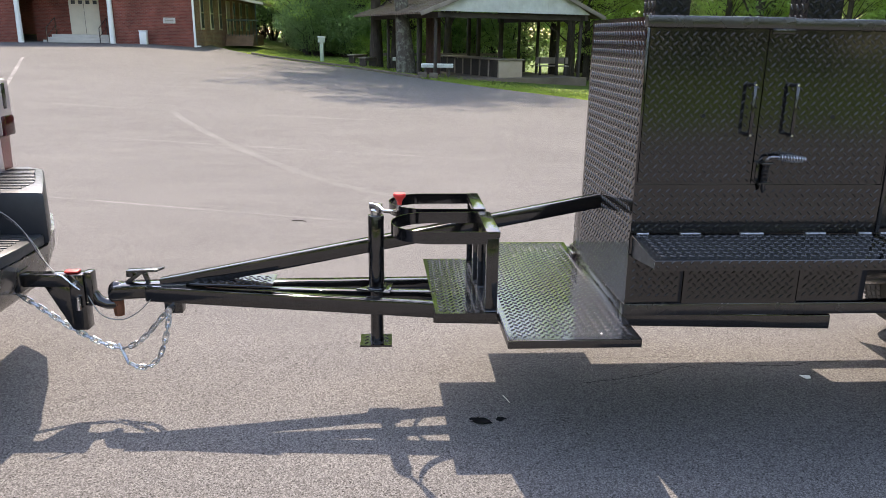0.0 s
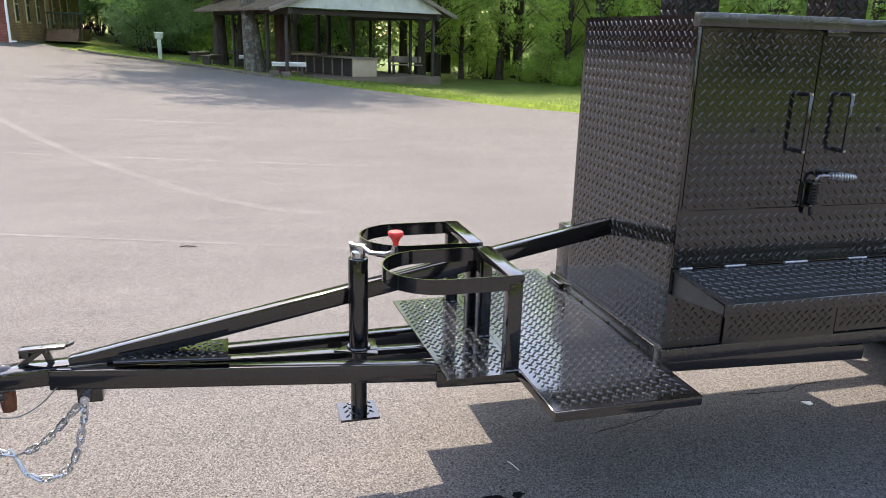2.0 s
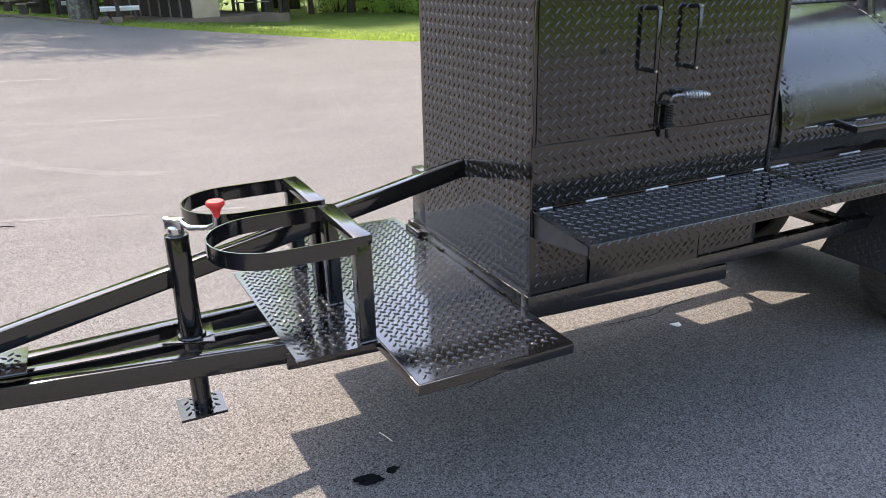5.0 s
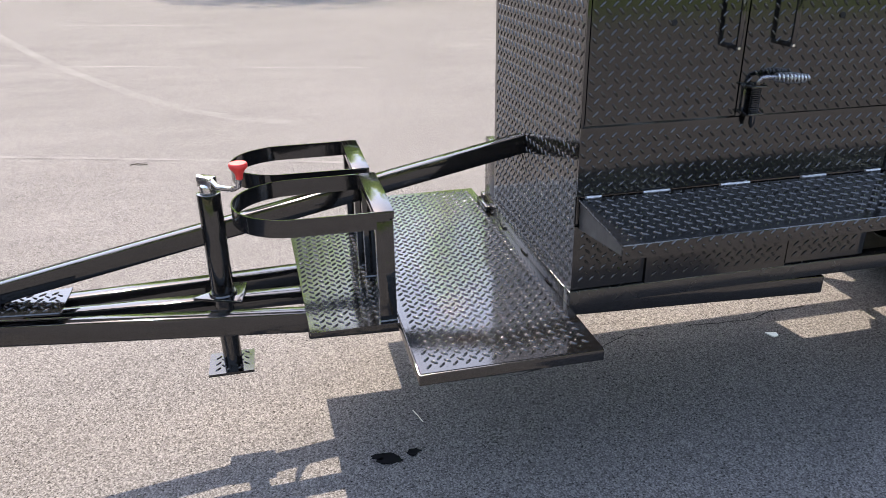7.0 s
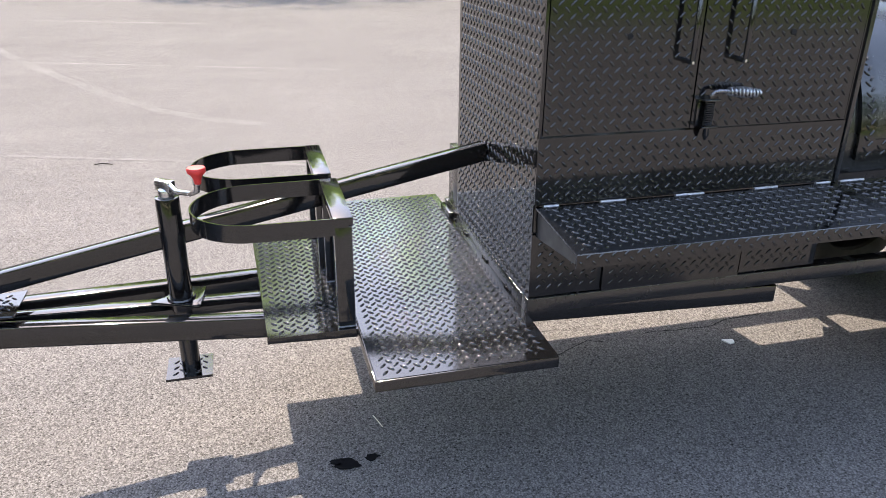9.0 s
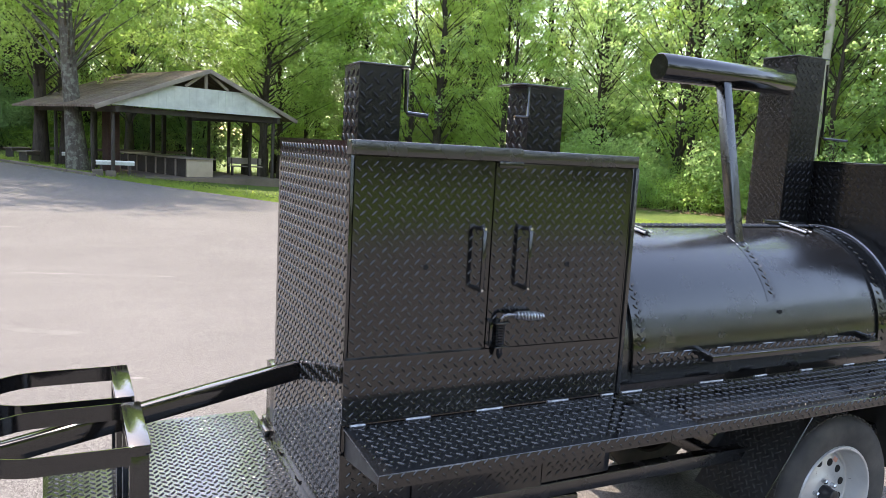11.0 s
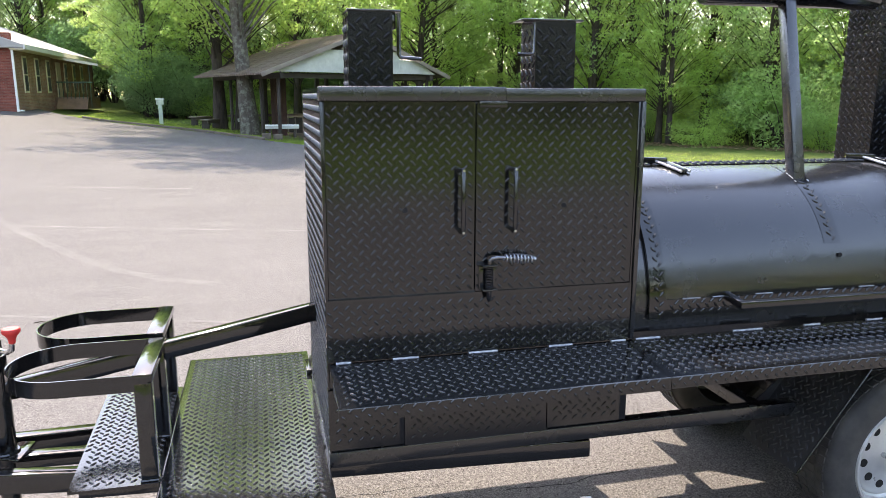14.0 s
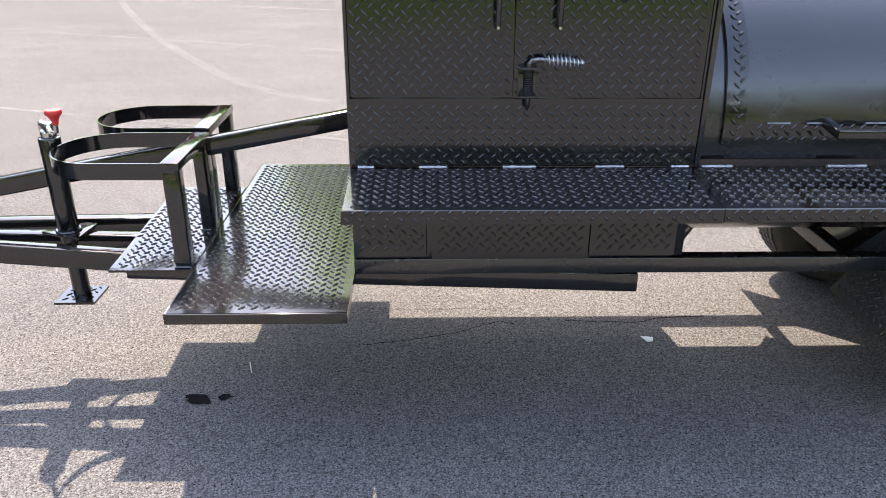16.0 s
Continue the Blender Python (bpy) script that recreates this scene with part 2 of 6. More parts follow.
def mat_brickwall(name="red_brick_courses", a=(0.19, 0.052, 0.038), b=(0.28, 0.085, 0.06), joint=(0.24, 0.14, 0.11)):
    k = Nodes(name, 0.9, 0.0, 0.25)
    br = k.n("ShaderNodeTexBrick", Scale=1.0, Mortar_Size=0.008, Brick_Width=0.215, Row_Height=0.075, Bias=0.0)
    br.inputs["Color1"].default_value = (*a, 1)
    br.inputs["Color2"].default_value = (*b, 1)
    br.inputs["Mortar"].default_value = (*joint, 1)
    sep = k.n("ShaderNodeSeparateXYZ")
    k.link(k.co, sep.inputs[0])
    add = k.t.nodes.new("ShaderNodeMath")
    k.link(sep.outputs[0], add.inputs[0])
    k.link(sep.outputs[1], add.inputs[1])
    cmb = k.n("ShaderNodeCombineXYZ")
    k.link(add.outputs[0], cmb.inputs[0])
    k.link(sep.outputs[2], cmb.inputs[1])
    k.link(cmb.outputs[0], br.inputs["Vector"])
    k.color(k.mix(br.outputs["Color"], k.ramp(k.noise(0.8, 5), (0.3, (0.640, 0.640, 0.640)), (0.7, (1.15, 1.1, 1.1))), 1.0, "MULTIPLY"))
    k.relief(br.outputs["Fac"], -0.004)
    return k.m


M["tyre"] = mat_tyre()
M["asphalt"] = mat_asphalt()
M["line"] = mat_asphalt("faded_white_line_on_asphalt", 0.24)
M["fresh_line"] = mat_asphalt("white_line_on_asphalt", 0.4)
M["grass"] = mat_grass()
M["roof_shingle"] = mat_shingle()
M["brickwall"] = mat_brickwall()
M["brown_brick"] = mat_brickwall("pale_brown_brick_courses", (0.33, 0.18, 0.13), (0.44, 0.26, 0.19), (0.42, 0.33, 0.27))
M["streak"] = mat_asphalt("pale_worn_asphalt", 0.185)
M["column"] = simple("dark_brown_brick", (0.07, 0.036, 0.028), 0.9, 0.0, 0.25, 6, 0.004, 14)
M["stain"] = simple("oil_stain", (0.006, 0.006, 0.007), 0.75)
M["stain"].node_tree.nodes["Principled BSDF"].inputs["Specular IOR Level"].default_value = 0.05
M["leaf_mid"] = mat_leaf("broad_leaves", (0.09, 0.17, 0.06), (0.24, 0.38, 0.15), (0.70, 0.90, 0.38))
M["leaf_light"] = mat_leaf("bright_oak_leaves", (0.12, 0.23, 0.05), (0.28, 0.43, 0.12), (0.78, 0.95, 0.33))
M["leaf_dark"] = mat_leaf("deep_wood_leaves", (0.07, 0.13, 0.055), (0.18, 0.30, 0.12), (0.62, 0.85, 0.36))
# leaf colour darkened to carry the shade under the canopy
M["leaf_shaded"] = mat_leaf("shade_darkened_leaves", (0.025, 0.045, 0.02), (0.07, 0.105, 0.05), (0.2, 0.3, 0.1))
M["leaf_blue"] = mat_leaf("grey_green_shrub_leaves", (0.11, 0.19, 0.10), (0.2, 0.31, 0.17), (0.5, 0.66, 0.27))
M["grass_blade"] = mat_leaf("grass_blades", (0.11, 0.18, 0.035), (0.19, 0.28, 0.06), (0.45, 0.56, 0.11))
M["bark"] = mat_bark("dark_bark", (0.025, 0.02, 0.016), (0.085, 0.07, 0.055))
M["bark_lichen"] = mat_bark("lichened_grey_bark", (0.055, 0.046, 0.038), (0.15, 0.13, 0.108), (0.21, 0.215, 0.17))


# ---- mesh helpers ----
class Geo:
    """Collects vertices and faces for one mesh."""

    def __init__(self):
        self.v, self.f, self.count = [], [], 0
        self.smooth = False

    def add(self, verts, faces):
        base = self.count
        self.v.extend(tuple(p) for p in verts)
        self.f.extend(tuple(base + i for i in face) for face in faces)
        self.count += len(verts)
        return self

    def box(self, x0, x1, y0, y1, z0, z1):
        p = [(x, y, z) for z in (z0, z1) for y in (y0, y1) for x in (x0, x1)]
        return self.add(p, [(0, 2, 3, 1), (4, 5, 7, 6), (0, 1, 5, 4), (2, 6, 7, 3), (0, 4, 6, 2), (1, 3, 7, 5)])

    def prism(self, outline, axis, a, b):
        """A straight prism: outline is a loop of 2D points in the plane across the axis (x: y,z; y: x,z; z: x,y)."""
        def at(p, c):
            return {"x": (c, p[0], p[1]), "y": (p[0], c, p[1]), "z": (p[0], p[1], c)}[axis]
        n = len(outline)
        verts = [at(p, a) for p in outline] + [at(p, b) for p in outline]
        faces = [tuple(range(n)), tuple(range(2 * n - 1, n - 1, -1))]
        faces += [(i, n + i, n + (i + 1) % n, (i + 1) % n) for i in range(n)]
        return self.add(verts, faces)

    def beam(self, p, q, w, h, up=(0, 0, 1)):
        p, q = Vector(p), Vector(q)
        d = (q - p).normalized()
        s = d.cross(Vector(up)).normalized()
        u = s.cross(d).normalized()
        verts = [e + s * (a * w / 2) + u * (b * h / 2) for e in (p, q) for a, b in ((-1, -1), (1, -1), (1, 1), (-1, 1))]
        return self.add(verts, [(0, 1, 2, 3), (7, 6, 5, 4), (0, 4, 5, 1), (1, 5, 6, 2), (2, 6, 7, 3), (3, 7, 4, 0)])

    def tube(self, path, r, n=10, closed=False, caps=True):
        pts = [Vector(p) for p in path]
        radii = r if isinstance(r, (list, tuple)) else [r] * len(pts)
        count = len(pts)
        last = None
        verts = []
        for i, p in enumerate(pts):
            a = pts[(i - 1) % count] if (closed or i > 0) else p
            b = pts[(i + 1) % count] if (closed or i < count - 1) else p
            d = (b - a).normalized()
            if last is None:
                ref = Vector((0, 0, 1)) if abs(d.z) < 0.9 else Vector((1, 0, 0))
                s = d.cross(ref).normalized()
            else:
                s = (last - d * last.dot(d)).normalized()
            last = s
            u = d.cross(s)
            verts += [p + (s * math.cos(2 * math.pi * k / n) + u * math.sin(2 * math.pi * k / n)) * radii[i] for k in range(n)]
        faces = []
        for i in range(count if closed else count - 1):
            j = (i + 1) % count
            faces += [(i * n + k, i * n + (k + 1) % n, j * n + (k + 1) % n, j * n + k) for k in range(n)]
        if caps and not closed:
            faces += [tuple(range(n - 1, -1, -1)), tuple((count - 1) * n + k for k in range(n))]
        return self.add(verts, faces)

    def revolve(self, profile, centre, axis="y", n=40, close=False):
        """profile: (along the axis, radius) pairs."""
        c = Vector(centre)
        verts = []
        for along, r in profile:
            for k in range(n):
                a = 2 * math.pi * k / n
                ca, sa = r * math.cos(a), r * math.sin(a)
                verts.append(c + Vector({"y": (ca, along, sa), "x": (along, ca, sa), "z": (ca, sa, along)}[axis]))
        rings = len(profile)
        faces = []
        for i in range(rings if close else rings - 1):
            j = (i + 1) % rings
            faces += [(i * n + k, i * n + (k + 1) % n, j * n + (k + 1) % n, j * n + k) for k in range(n)]
        return self.add(verts, faces)

    def lugs(self, origin, u, v, width, height, pitch=0.0370, length=0.0256, wide=0.0084, tall=0.0034, keep=None, margin=0.006):
        """Raised tread lugs in two crossing directions on a flat plate."""
        o, u, v = np.array(origin, float), np.array(Vector(u).normalized()), np.array(Vector(v).normalized())
        n = np.cross(u, v)
        ring = [(math.cos(2 * math.pi * k / 8), math.sin(2 * math.pi * k / 8)) for k in range(8)]
        base = np.array([(a * length * p, b * wide * q, tall * h) for p, q, h in ((0.5, 0.5, -0.1), (0.46, 0.40, 0.5), (0.36, 0.25, 0.86), (0.18, 0.09, 1.0)) for a, b in ring])
        faces = [(r + k, r + (k + 1) % 8, r + 8 + (k + 1) % 8, r + 8 + k) for r in (0, 8, 16) for k in range(8)] + [tuple(range(24, 32))]
        ni, nj = int(width / pitch) + 2, int(height / pitch) + 2
        for kind in (0, 1):
            ang = math.radians(45 if kind else -45)
            c, s = math.cos(ang), math.sin(ang)
            for i in range(-1, ni):
                for j in range(-1, nj):
                    a, b = (i + 0.5 * kind + 0.3) * pitch, (j + 0.5 * kind + 0.3) * pitch
                    reach = length * 0.36 + margin
                    if not (reach < a < width - reach and reach < b < height - reach):
                        continue
                    if keep and not keep(a, b):
                        continue
                    lu = a + base[:, 0] * c - base[:, 1] * s
                    lv = b + base[:, 0] * s + base[:, 1] * c
                    self.add(o + lu[:, None] * u + lv[:, None] * v + base[:, 2:3] * n, faces)
        return self


def mesh_of(name, geo, material, bevel=0.0, smooth=None, segs=2):
    me = bpy.data.meshes.new(name)
    me.from_pydata([tuple(p) for p in geo.v], [], geo.f)
    if bevel:
        bm = bmesh.new()
        bm.from_mesh(me)
        bmesh.ops.recalc_face_normals(bm, faces=bm.faces)
        sharp = [e for e in bm.edges if len(e.link_faces) == 2 and e.calc_face_angle(0) > radians(35)]
        bmesh.ops.bevel(bm, geom=sharp, offset=bevel, segments=segs, affect="EDGES", profile=0.5, clamp_overlap=True)
        bm.to_mesh(me)
        bm.free()
    me.materials.append(material)
    if smooth or (smooth is None and bevel):
        me.polygons.foreach_set("use_smooth", [True] * len(me.polygons))
        me.set_sharp_from_angle(angle=radians(40))
    me.update()
    return me


def part(name, geo, material, parent, label="", bevel=0.0, smooth=None):
    if material is M["tread"]:
        smooth = True
    ob = new(name, mesh_of(name, geo, material, bevel, smooth))
    if parent is not None:
        ob.parent = parent
        ob.matrix_parent_inverse = parent.matrix_world.inverted()
    return tagged(ob, label) if label else ob


def thing(name, base, label, category, group="", kind=""):
    ob = new(name)
    ob.empty_display_size = 0.1
    ob.matrix_world = Matrix.Translation(base)
    return tagged(ob, label, category, group, kind)


def arc(cx, cy, r, a0, a1, n):
    return [(cx + r * math.cos(radians(a0 + (a1 - a0) * i / n)), cy + r * math.sin(radians(a0 + (a1 - a0) * i / n))) for i in range(n + 1)]


def spring(p, q, r, wire, turns, per=10, bulge=0.0):
    p, q = Vector(p), Vector(q)
    d = (q - p).normalized()
    s = d.cross(Vector((0, 0, 1)) if abs(d.z) < 0.9 else Vector((1, 0, 0))).normalized()
    u = d.cross(s)
    n = turns * per
    path = []
    for i in range(n + 1):
        t = i / n
        a = 2 * math.pi * i / per
        rr = r * (1 - bulge + bulge * math.sin(math.pi * t))
        path.append(p + (q - p) * t + (s * math.cos(a) + u * math.sin(a)) * rr)
    return Geo().tube(path, wire, 5)


# ---- ground ----
GROUND = -0.027


def ground_z(x, y):
    d = math.hypot(x - 1.5, y - 3)
    s = min(1.0, max(0.0, (d - 5) / 14))
    s = s * s * (3 - 2 * s)
    c = min(0.026, max(-0.016, 0.0018 - 0.00184 * x))
    return GROUND + s * c * max(0.0, min(y, 70) - 3)


EDGE = [(-70, 62), (-30, 58), (-12, 48.5), (-8.7, 42.7), (-6.5, 39.5), (-1.75, 35.3), (2.1, 29.4), (5.2, 24.5), (7.4, 20.6), (10.2, 17.9), (14.4, 17.7), (16.6, 18.2), (17.6, 16.6)]
LOT_X = 17.6


def edge_y(x):
    for (xa, ya), (xb, yb) in zip(EDGE, EDGE[1:]):
        if xa <= x <= xb:
            return ya + (yb - ya) * (x - xa) / (xb - xa) + 0.16 * noise.noise((x * 0.9, 3.1, 0)) + 0.05 * noise.noise((x * 4.0, 7.7, 0))
    return EDGE[-1][1]


def low_y(x):
    """The near boundary of the lot."""
    edge = -8.0 + 2.2 * noise.noise((x * 0.35, 1.7, 0)) + 0.8 * noise.noise((x * 1.7, 5.2, 0))
    return edge if x < 14.4 else edge + (x - 14.4) * 7.5


def sheet(xs, ys_of, lift):
    g = Geo()
    rows = [[(x, y, ground_z(x, y) + lift(x, y)) for y in ys_of(x)] for x in xs]
    n = len(rows[0])
    g.add([p for r in rows for p in r], [(i * n + j, (i + 1) * n + j, (i + 1) * n + j + 1, i * n + j + 1) for i in range(len(rows) - 1) for j in range(n - 1)])
    return g


def spaced(a, b, near, fine, far):
    out, v = [a], a
    while v < b:
        v += fine + (far - fine) * min(1, abs(v - near) / 40)
        out.append(min(v, b))
    return out


def lot_lift(x, y):
    """The soil lies lower under the asphalt."""
    inside = min(edge_y(x) - y, y - low_y(x), LOT_X - x) if -70 < x < LOT_X else -1
    if inside > 0:
        return -0.03 - 0.35 * min(1, inside / 3.0)
    return -0.012 + 0.05 * noise.noise((x * 0.4, y * 0.4, 0)) * min(1, -inside / 3)


gx = spaced(-400, 400, 5, 1.4, 24)
gy = spaced(-400, 600, 20, 1.4, 24)
ground = part("ground", sheet(gx, lambda x: gy, lot_lift), M["grass"], None, smooth=True)
tagged(ground, "mown green grass with dry patches round the lot", "ground", "", "structure")

ax = [-70 + 1.25 * i for i in range(56)] + [0.0 + 0.35 * i for i in range(57)]
ax = sorted(set(v for v in ax if v < LOT_X)) + [LOT_X]


def asphalt_rows(x):
    top = edge_y(x)
    low = low_y(x)
    return [low + (top - low) * (i / 90) for i in range(91)]


pavement = part("pavement", sheet(ax, asphalt_rows, lambda x, y: 0.0), M["asphalt"], None, smooth=True)
tagged(pavement, "worn light grey asphalt parking lot with stone aggregate", "pavement", "", "structure")


def ground_strip(a, b, w, n=14, lift=0.002):
    g = Geo()
    a, b = Vector((*a, 0)), Vector((*b, 0))
    s = (b - a).normalized().cross(Vector((0, 0, 1))) * (w / 2)
    pts = []
    for i in range(n + 1):
        p = a + (b - a) * (i / n)
        wob = 0.25 * w * noise.noise((i * 0.9, a.x, a.y))
        for q in (p - s * (1 + wob), p + s * (1 - wob)):
            pts.append((q.x, q.y, ground_z(q.x, q.y) + lift))
    g.add(pts, [(2 * i, 2 * i + 2, 2 * i + 3, 2 * i + 1) for i in range(n)])
    return g


for a, b, w in (((-7.2, 16.4), (-0.4, 15.1), 0.07), ((-5.4, 12.4), (1.4, 10.2), 0.05), ((-3.6, 7.72), (0.75, 6.25), 0.045),
                ((-10, 22.0), (-2.5, 20.4), 0.07), ((-12, 27), (-4, 25.6), 0.08), ((-15, 34), (-7, 33), 0.1)):
    tagged(part("road_marking", ground_strip(a, b, w), M["line"], None), "faded white parking line worn into the asphalt", "marking", "parking lines", "structure")

tagged(part("road_marking", ground_strip((-14.0, 29.7), (-8.75, 17.2), 0.1, 20), M["fresh_line"], None), "bright white painted parking line on asphalt", "marking", "parking lines", "structure")
TRACK = [(-4.6, 15.8), (-3.85, 14.2), (-3.15, 12.8), (-2.5, 11.5), (-1.8, 10.3), (-1.15, 9.2), (-0.6, 8.4), (-0.1, 7.9), (0.4, 7.6)]
for a, b in zip(TRACK, TRACK[1:]):
    tagged(part("worn_streak", ground_strip(a, b, 0.13, 10, 0.0015), M["streak"], None, smooth=True), "pale worn streak across the asphalt", "marking", "worn streaks", "structure")


def crack(pts, w, seed):
    """A thin dark gap that wanders between a few places."""
    g = Geo()
    left, right = [], []
    for (xa, ya), (xb, yb) in zip(pts, pts[1:]):
        n = max(3, int(math.hypot(xb - xa, yb - ya) / 0.018))
        for i in range(n):
            t = i / n
            x, y = xa + (xb - xa) * t, ya + (yb - ya) * t + 0.012 * noise.noise((x_seed(xa, t) * 19, seed, 0)) + 0.006 * noise.noise((x_seed(xa, t) * 67, seed, 3))
            ww = w * (0.6 + 0.8 * abs(noise.noise((x_seed(xa, t) * 31, seed, 7))))
            left.append((x, y + ww / 2, ground_z(x, y) + 0.0012))
            right.append((x, y - ww / 2, ground_z(x, y) + 0.0012))
    k = len(left)
    return g.add(left + right, [(i, k + i, k + i + 1, i + 1) for i in range(k - 1)])


def x_seed(x, t):
    return x + 0.15 * t


for i, (pts, w) in enumerate((([(1.02, 3.235), (1.116, 3.247), (1.22, 3.276), (1.373, 3.319), (1.496, 3.379), (1.584, 3.421), (1.66, 3.37)], 0.006),
                              ([(1.86, 3.415), (1.986, 3.405), (2.107, 3.398), (2.181, 3.402), (2.277, 3.435), (2.5, 3.45)], 0.006),
                              ([(0.978, 3.547), (1.13, 3.53), (1.28, 3.522), (1.456, 3.54), (1.60, 3.50)], 0.003))):
    tagged(part("asphalt_crack", crack(pts, w, 4.3 + i), M["stain"], None), "thin dark wandering crack in the asphalt", "crack", "asphalt cracks", "structure")
twig = part("dead_twig", Geo().tube([(-0.90, 6.62, GROUND + 0.008), (-0.85, 6.63, GROUND + 0.012), (-0.80, 6.62, GROUND + 0.008), (-0.77, 6.605, GROUND + 0.006)], [0.003, 0.005, 0.004, 0.002], 6), M["bark"], None)
tagged(twig, "short dark dead twig lying on the asphalt", "twig")


def blot(cx, cy, r, seed, lift=0.004):
    pts = [(cx, cy, ground_z(cx, cy) + lift)]
    for i in range(22):
        a = 2 * math.pi * i / 22
        rr = r * (0.75 + 0.5 * noise.noise((math.cos(a) * 1.7 + seed, math.sin(a) * 1.7, seed)))
        pts.append((cx + rr * 1.25 * math.cos(a), cy + rr * 0.8 * math.sin(a), ground_z(cx, cy) + lift))
    return Geo().add(pts, [(0, 1 + i, 1 + (i + 1) % 22) for i in range(22)])


for x, y, r, s in ((0.45, 2.862, 0.042, 1.2), (0.415, 2.882, 0.026, 3.2), (0.535, 2.875, 0.027, 5.1)):
    tagged(part("oil_stain", blot(x, y, r, s), M["stain"], None), "small wet black oil spot on asphalt", "stain", "oil spots", "structure")
straw = part("dry_straw", Geo().tube([(0.60, 3.03, GROUND + 0.004), (0.588, 3.07, GROUND + 0.006), (0.578, 3.105, GROUND + 0.004)], 0.0022, 6), M["cream"], None)
tagged(straw, "pale dry straw lying on asphalt", "straw")
pebble = part("paper_scrap", Geo().prism([(2.155, 3.275), (2.205, 3.267), (2.197, 3.240), (2.172, 3.235)], "z", GROUND + 0.001, GROUND + 0.006), M["white"], None)
tagged(pebble, "small white paper scrap on the asphalt", "scrap")
# kerb timbers along the grass
KERB = [(-7.6, 41.2), (-6.4, 39.4), (-4.8, 38.1), (-3.3, 36.8), (-1.9, 35.5), (-0.9, 34.0), (0.2, 32.3), (1.1, 30.9)]
for (xa, ya), (xb, yb) in zip(KERB, KERB[1:]):
    za, zb = ground_z(xa, ya) + 0.04, ground_z(xb, yb) + 0.04
    tagged(part("kerb_timber", Geo().beam((xa, ya + .15, za), (xb - 0.03, yb + .15, zb), 0.13, 0.12), M["kerb_wood"], None, bevel=0.02), "weathered grey timber edging the grass", "kerb", "kerb timbers", "structure")


# ---- the smoker trailer ----
trailer = thing("smoker_trailer", (1.5, 3.15, 0.0), "gloss black tread plate barbecue smoker trailer hitched to a truck", "trailer")
CX0, CX1, CY0, CY1, CZ0, CZ1 = 1.035, 2.098, 2.80, 3.625, 0.56, 1.73   # cabinet


def tread_panel(x0, x1, z0, z1, y, thick=0.005, **kw):
    """A tread plate facing -y."""
    return Geo().box(x0, x1, y, y + thick, z0, z1).lugs((x0, y, z0), (1, 0, 0), (0, 0, 1), x1 - x0, z1 - z0, **kw)


def weld_line(p, q, r=0.004, bead=0.009):
    g = Geo()
    p, q = Vector(p), Vector(q)
    n = max(2, int((q - p).length / bead))
    rng = random.Random(int(p.x * 977 + q.z * 371))
    g.tube([p + (q - p) * (i / n) for i in range(n + 1)], [r * rng.uniform(0.75, 1.2) for _ in range(n + 1)], 6)
    return g


# chassis
frame_part = part("chassis_frame", Geo()
    .box(1.033, 3.86, CY0, CY0 + 0.05, 0.502, 0.556).box(1.033, 3.86, 3.765, 3.815, 0.47, 0.545)
    .box(1.033, 1.086, CY0 + 0.05, 3.765, 0.502, 0.553).box(2.04, 2.09, CY0 + 0.05, 3.765, 0.502, 0.553)
    .box(2.64, 2.69, CY0 + 0.05, 3.765, 0.502, 0.553).box(3.81, 3.86, CY0 + 0.05, 3.765, 0.502, 0.553), M["satin"], trailer, "long black square-tube frame rails", bevel=0.004)
for a, b in (((2.10, 2.95, 0.53), (2.62, 3.70, 0.60)), ((2.12, 3.45, 0.55), (2.95, 3.62, 0.60))):
    part("brace", Geo().beam(a, b, 0.045, 0.045), M["satin"], frame_part, bevel=0.004)
part("floor_plate", Geo().box(1.04, 2.06, 2.82, 3.63, 0.54, 0.556), M["satin"], trailer, bevel=0.002)

# tongue
APEX = (-1.06, 3.115, 0.515)
part("tongue_rail", Geo().beam(APEX, (0.25, 2.988, 0.47), 0.05, 0.072).beam((0.23, 2.985, 0.445), (1.965, 2.825, 0.464), 0.05, 0.066), M["gloss"], trailer, bevel=0.006)
part("tongue_rail", Geo().beam((-1.06, 3.165, 0.515), (0.25, 3.332, 0.47), 0.05, 0.072).beam((0.23, 3.33, 0.445), (1.965, 3.55, 0.464), 0.05, 0.066), M["gloss"], trailer, bevel=0.006)
part("tongue_centre_tube", Geo().beam((-0.62, 3.14, 0.505), (0.26, 3.16, 0.474), 0.05, 0.05), M["gloss"], trailer, bevel=0.005)
part("tongue_brace", Geo().beam((-1.0, 3.14, 0.543), (1.036, 3.285, 0.905), 0.045, 0.066), M["gloss"], trailer, "sloping square tube from coupler to cabinet", bevel=0.006)
part("gusset_plate", Geo().prism([(-0.86, 3.09), (-0.49, 3.045), (-0.49, 3.225), (-0.86, 3.19)], "z", 0.556, 0.562)
     .lugs((-0.86, 3.05, 0.562), (1, 0, 0), (0, 1, 0), 0.37, 0.17, keep=lambda a, b: abs(b - 0.09) < 0.03 + 0.11 * a), M["tread"], trailer, "small tread plate gusset on the tongue")
part("weld_bead", weld_line((-0.86, 3.09, 0.563), (-0.49, 3.045, 0.563)), M["gloss"], trailer)

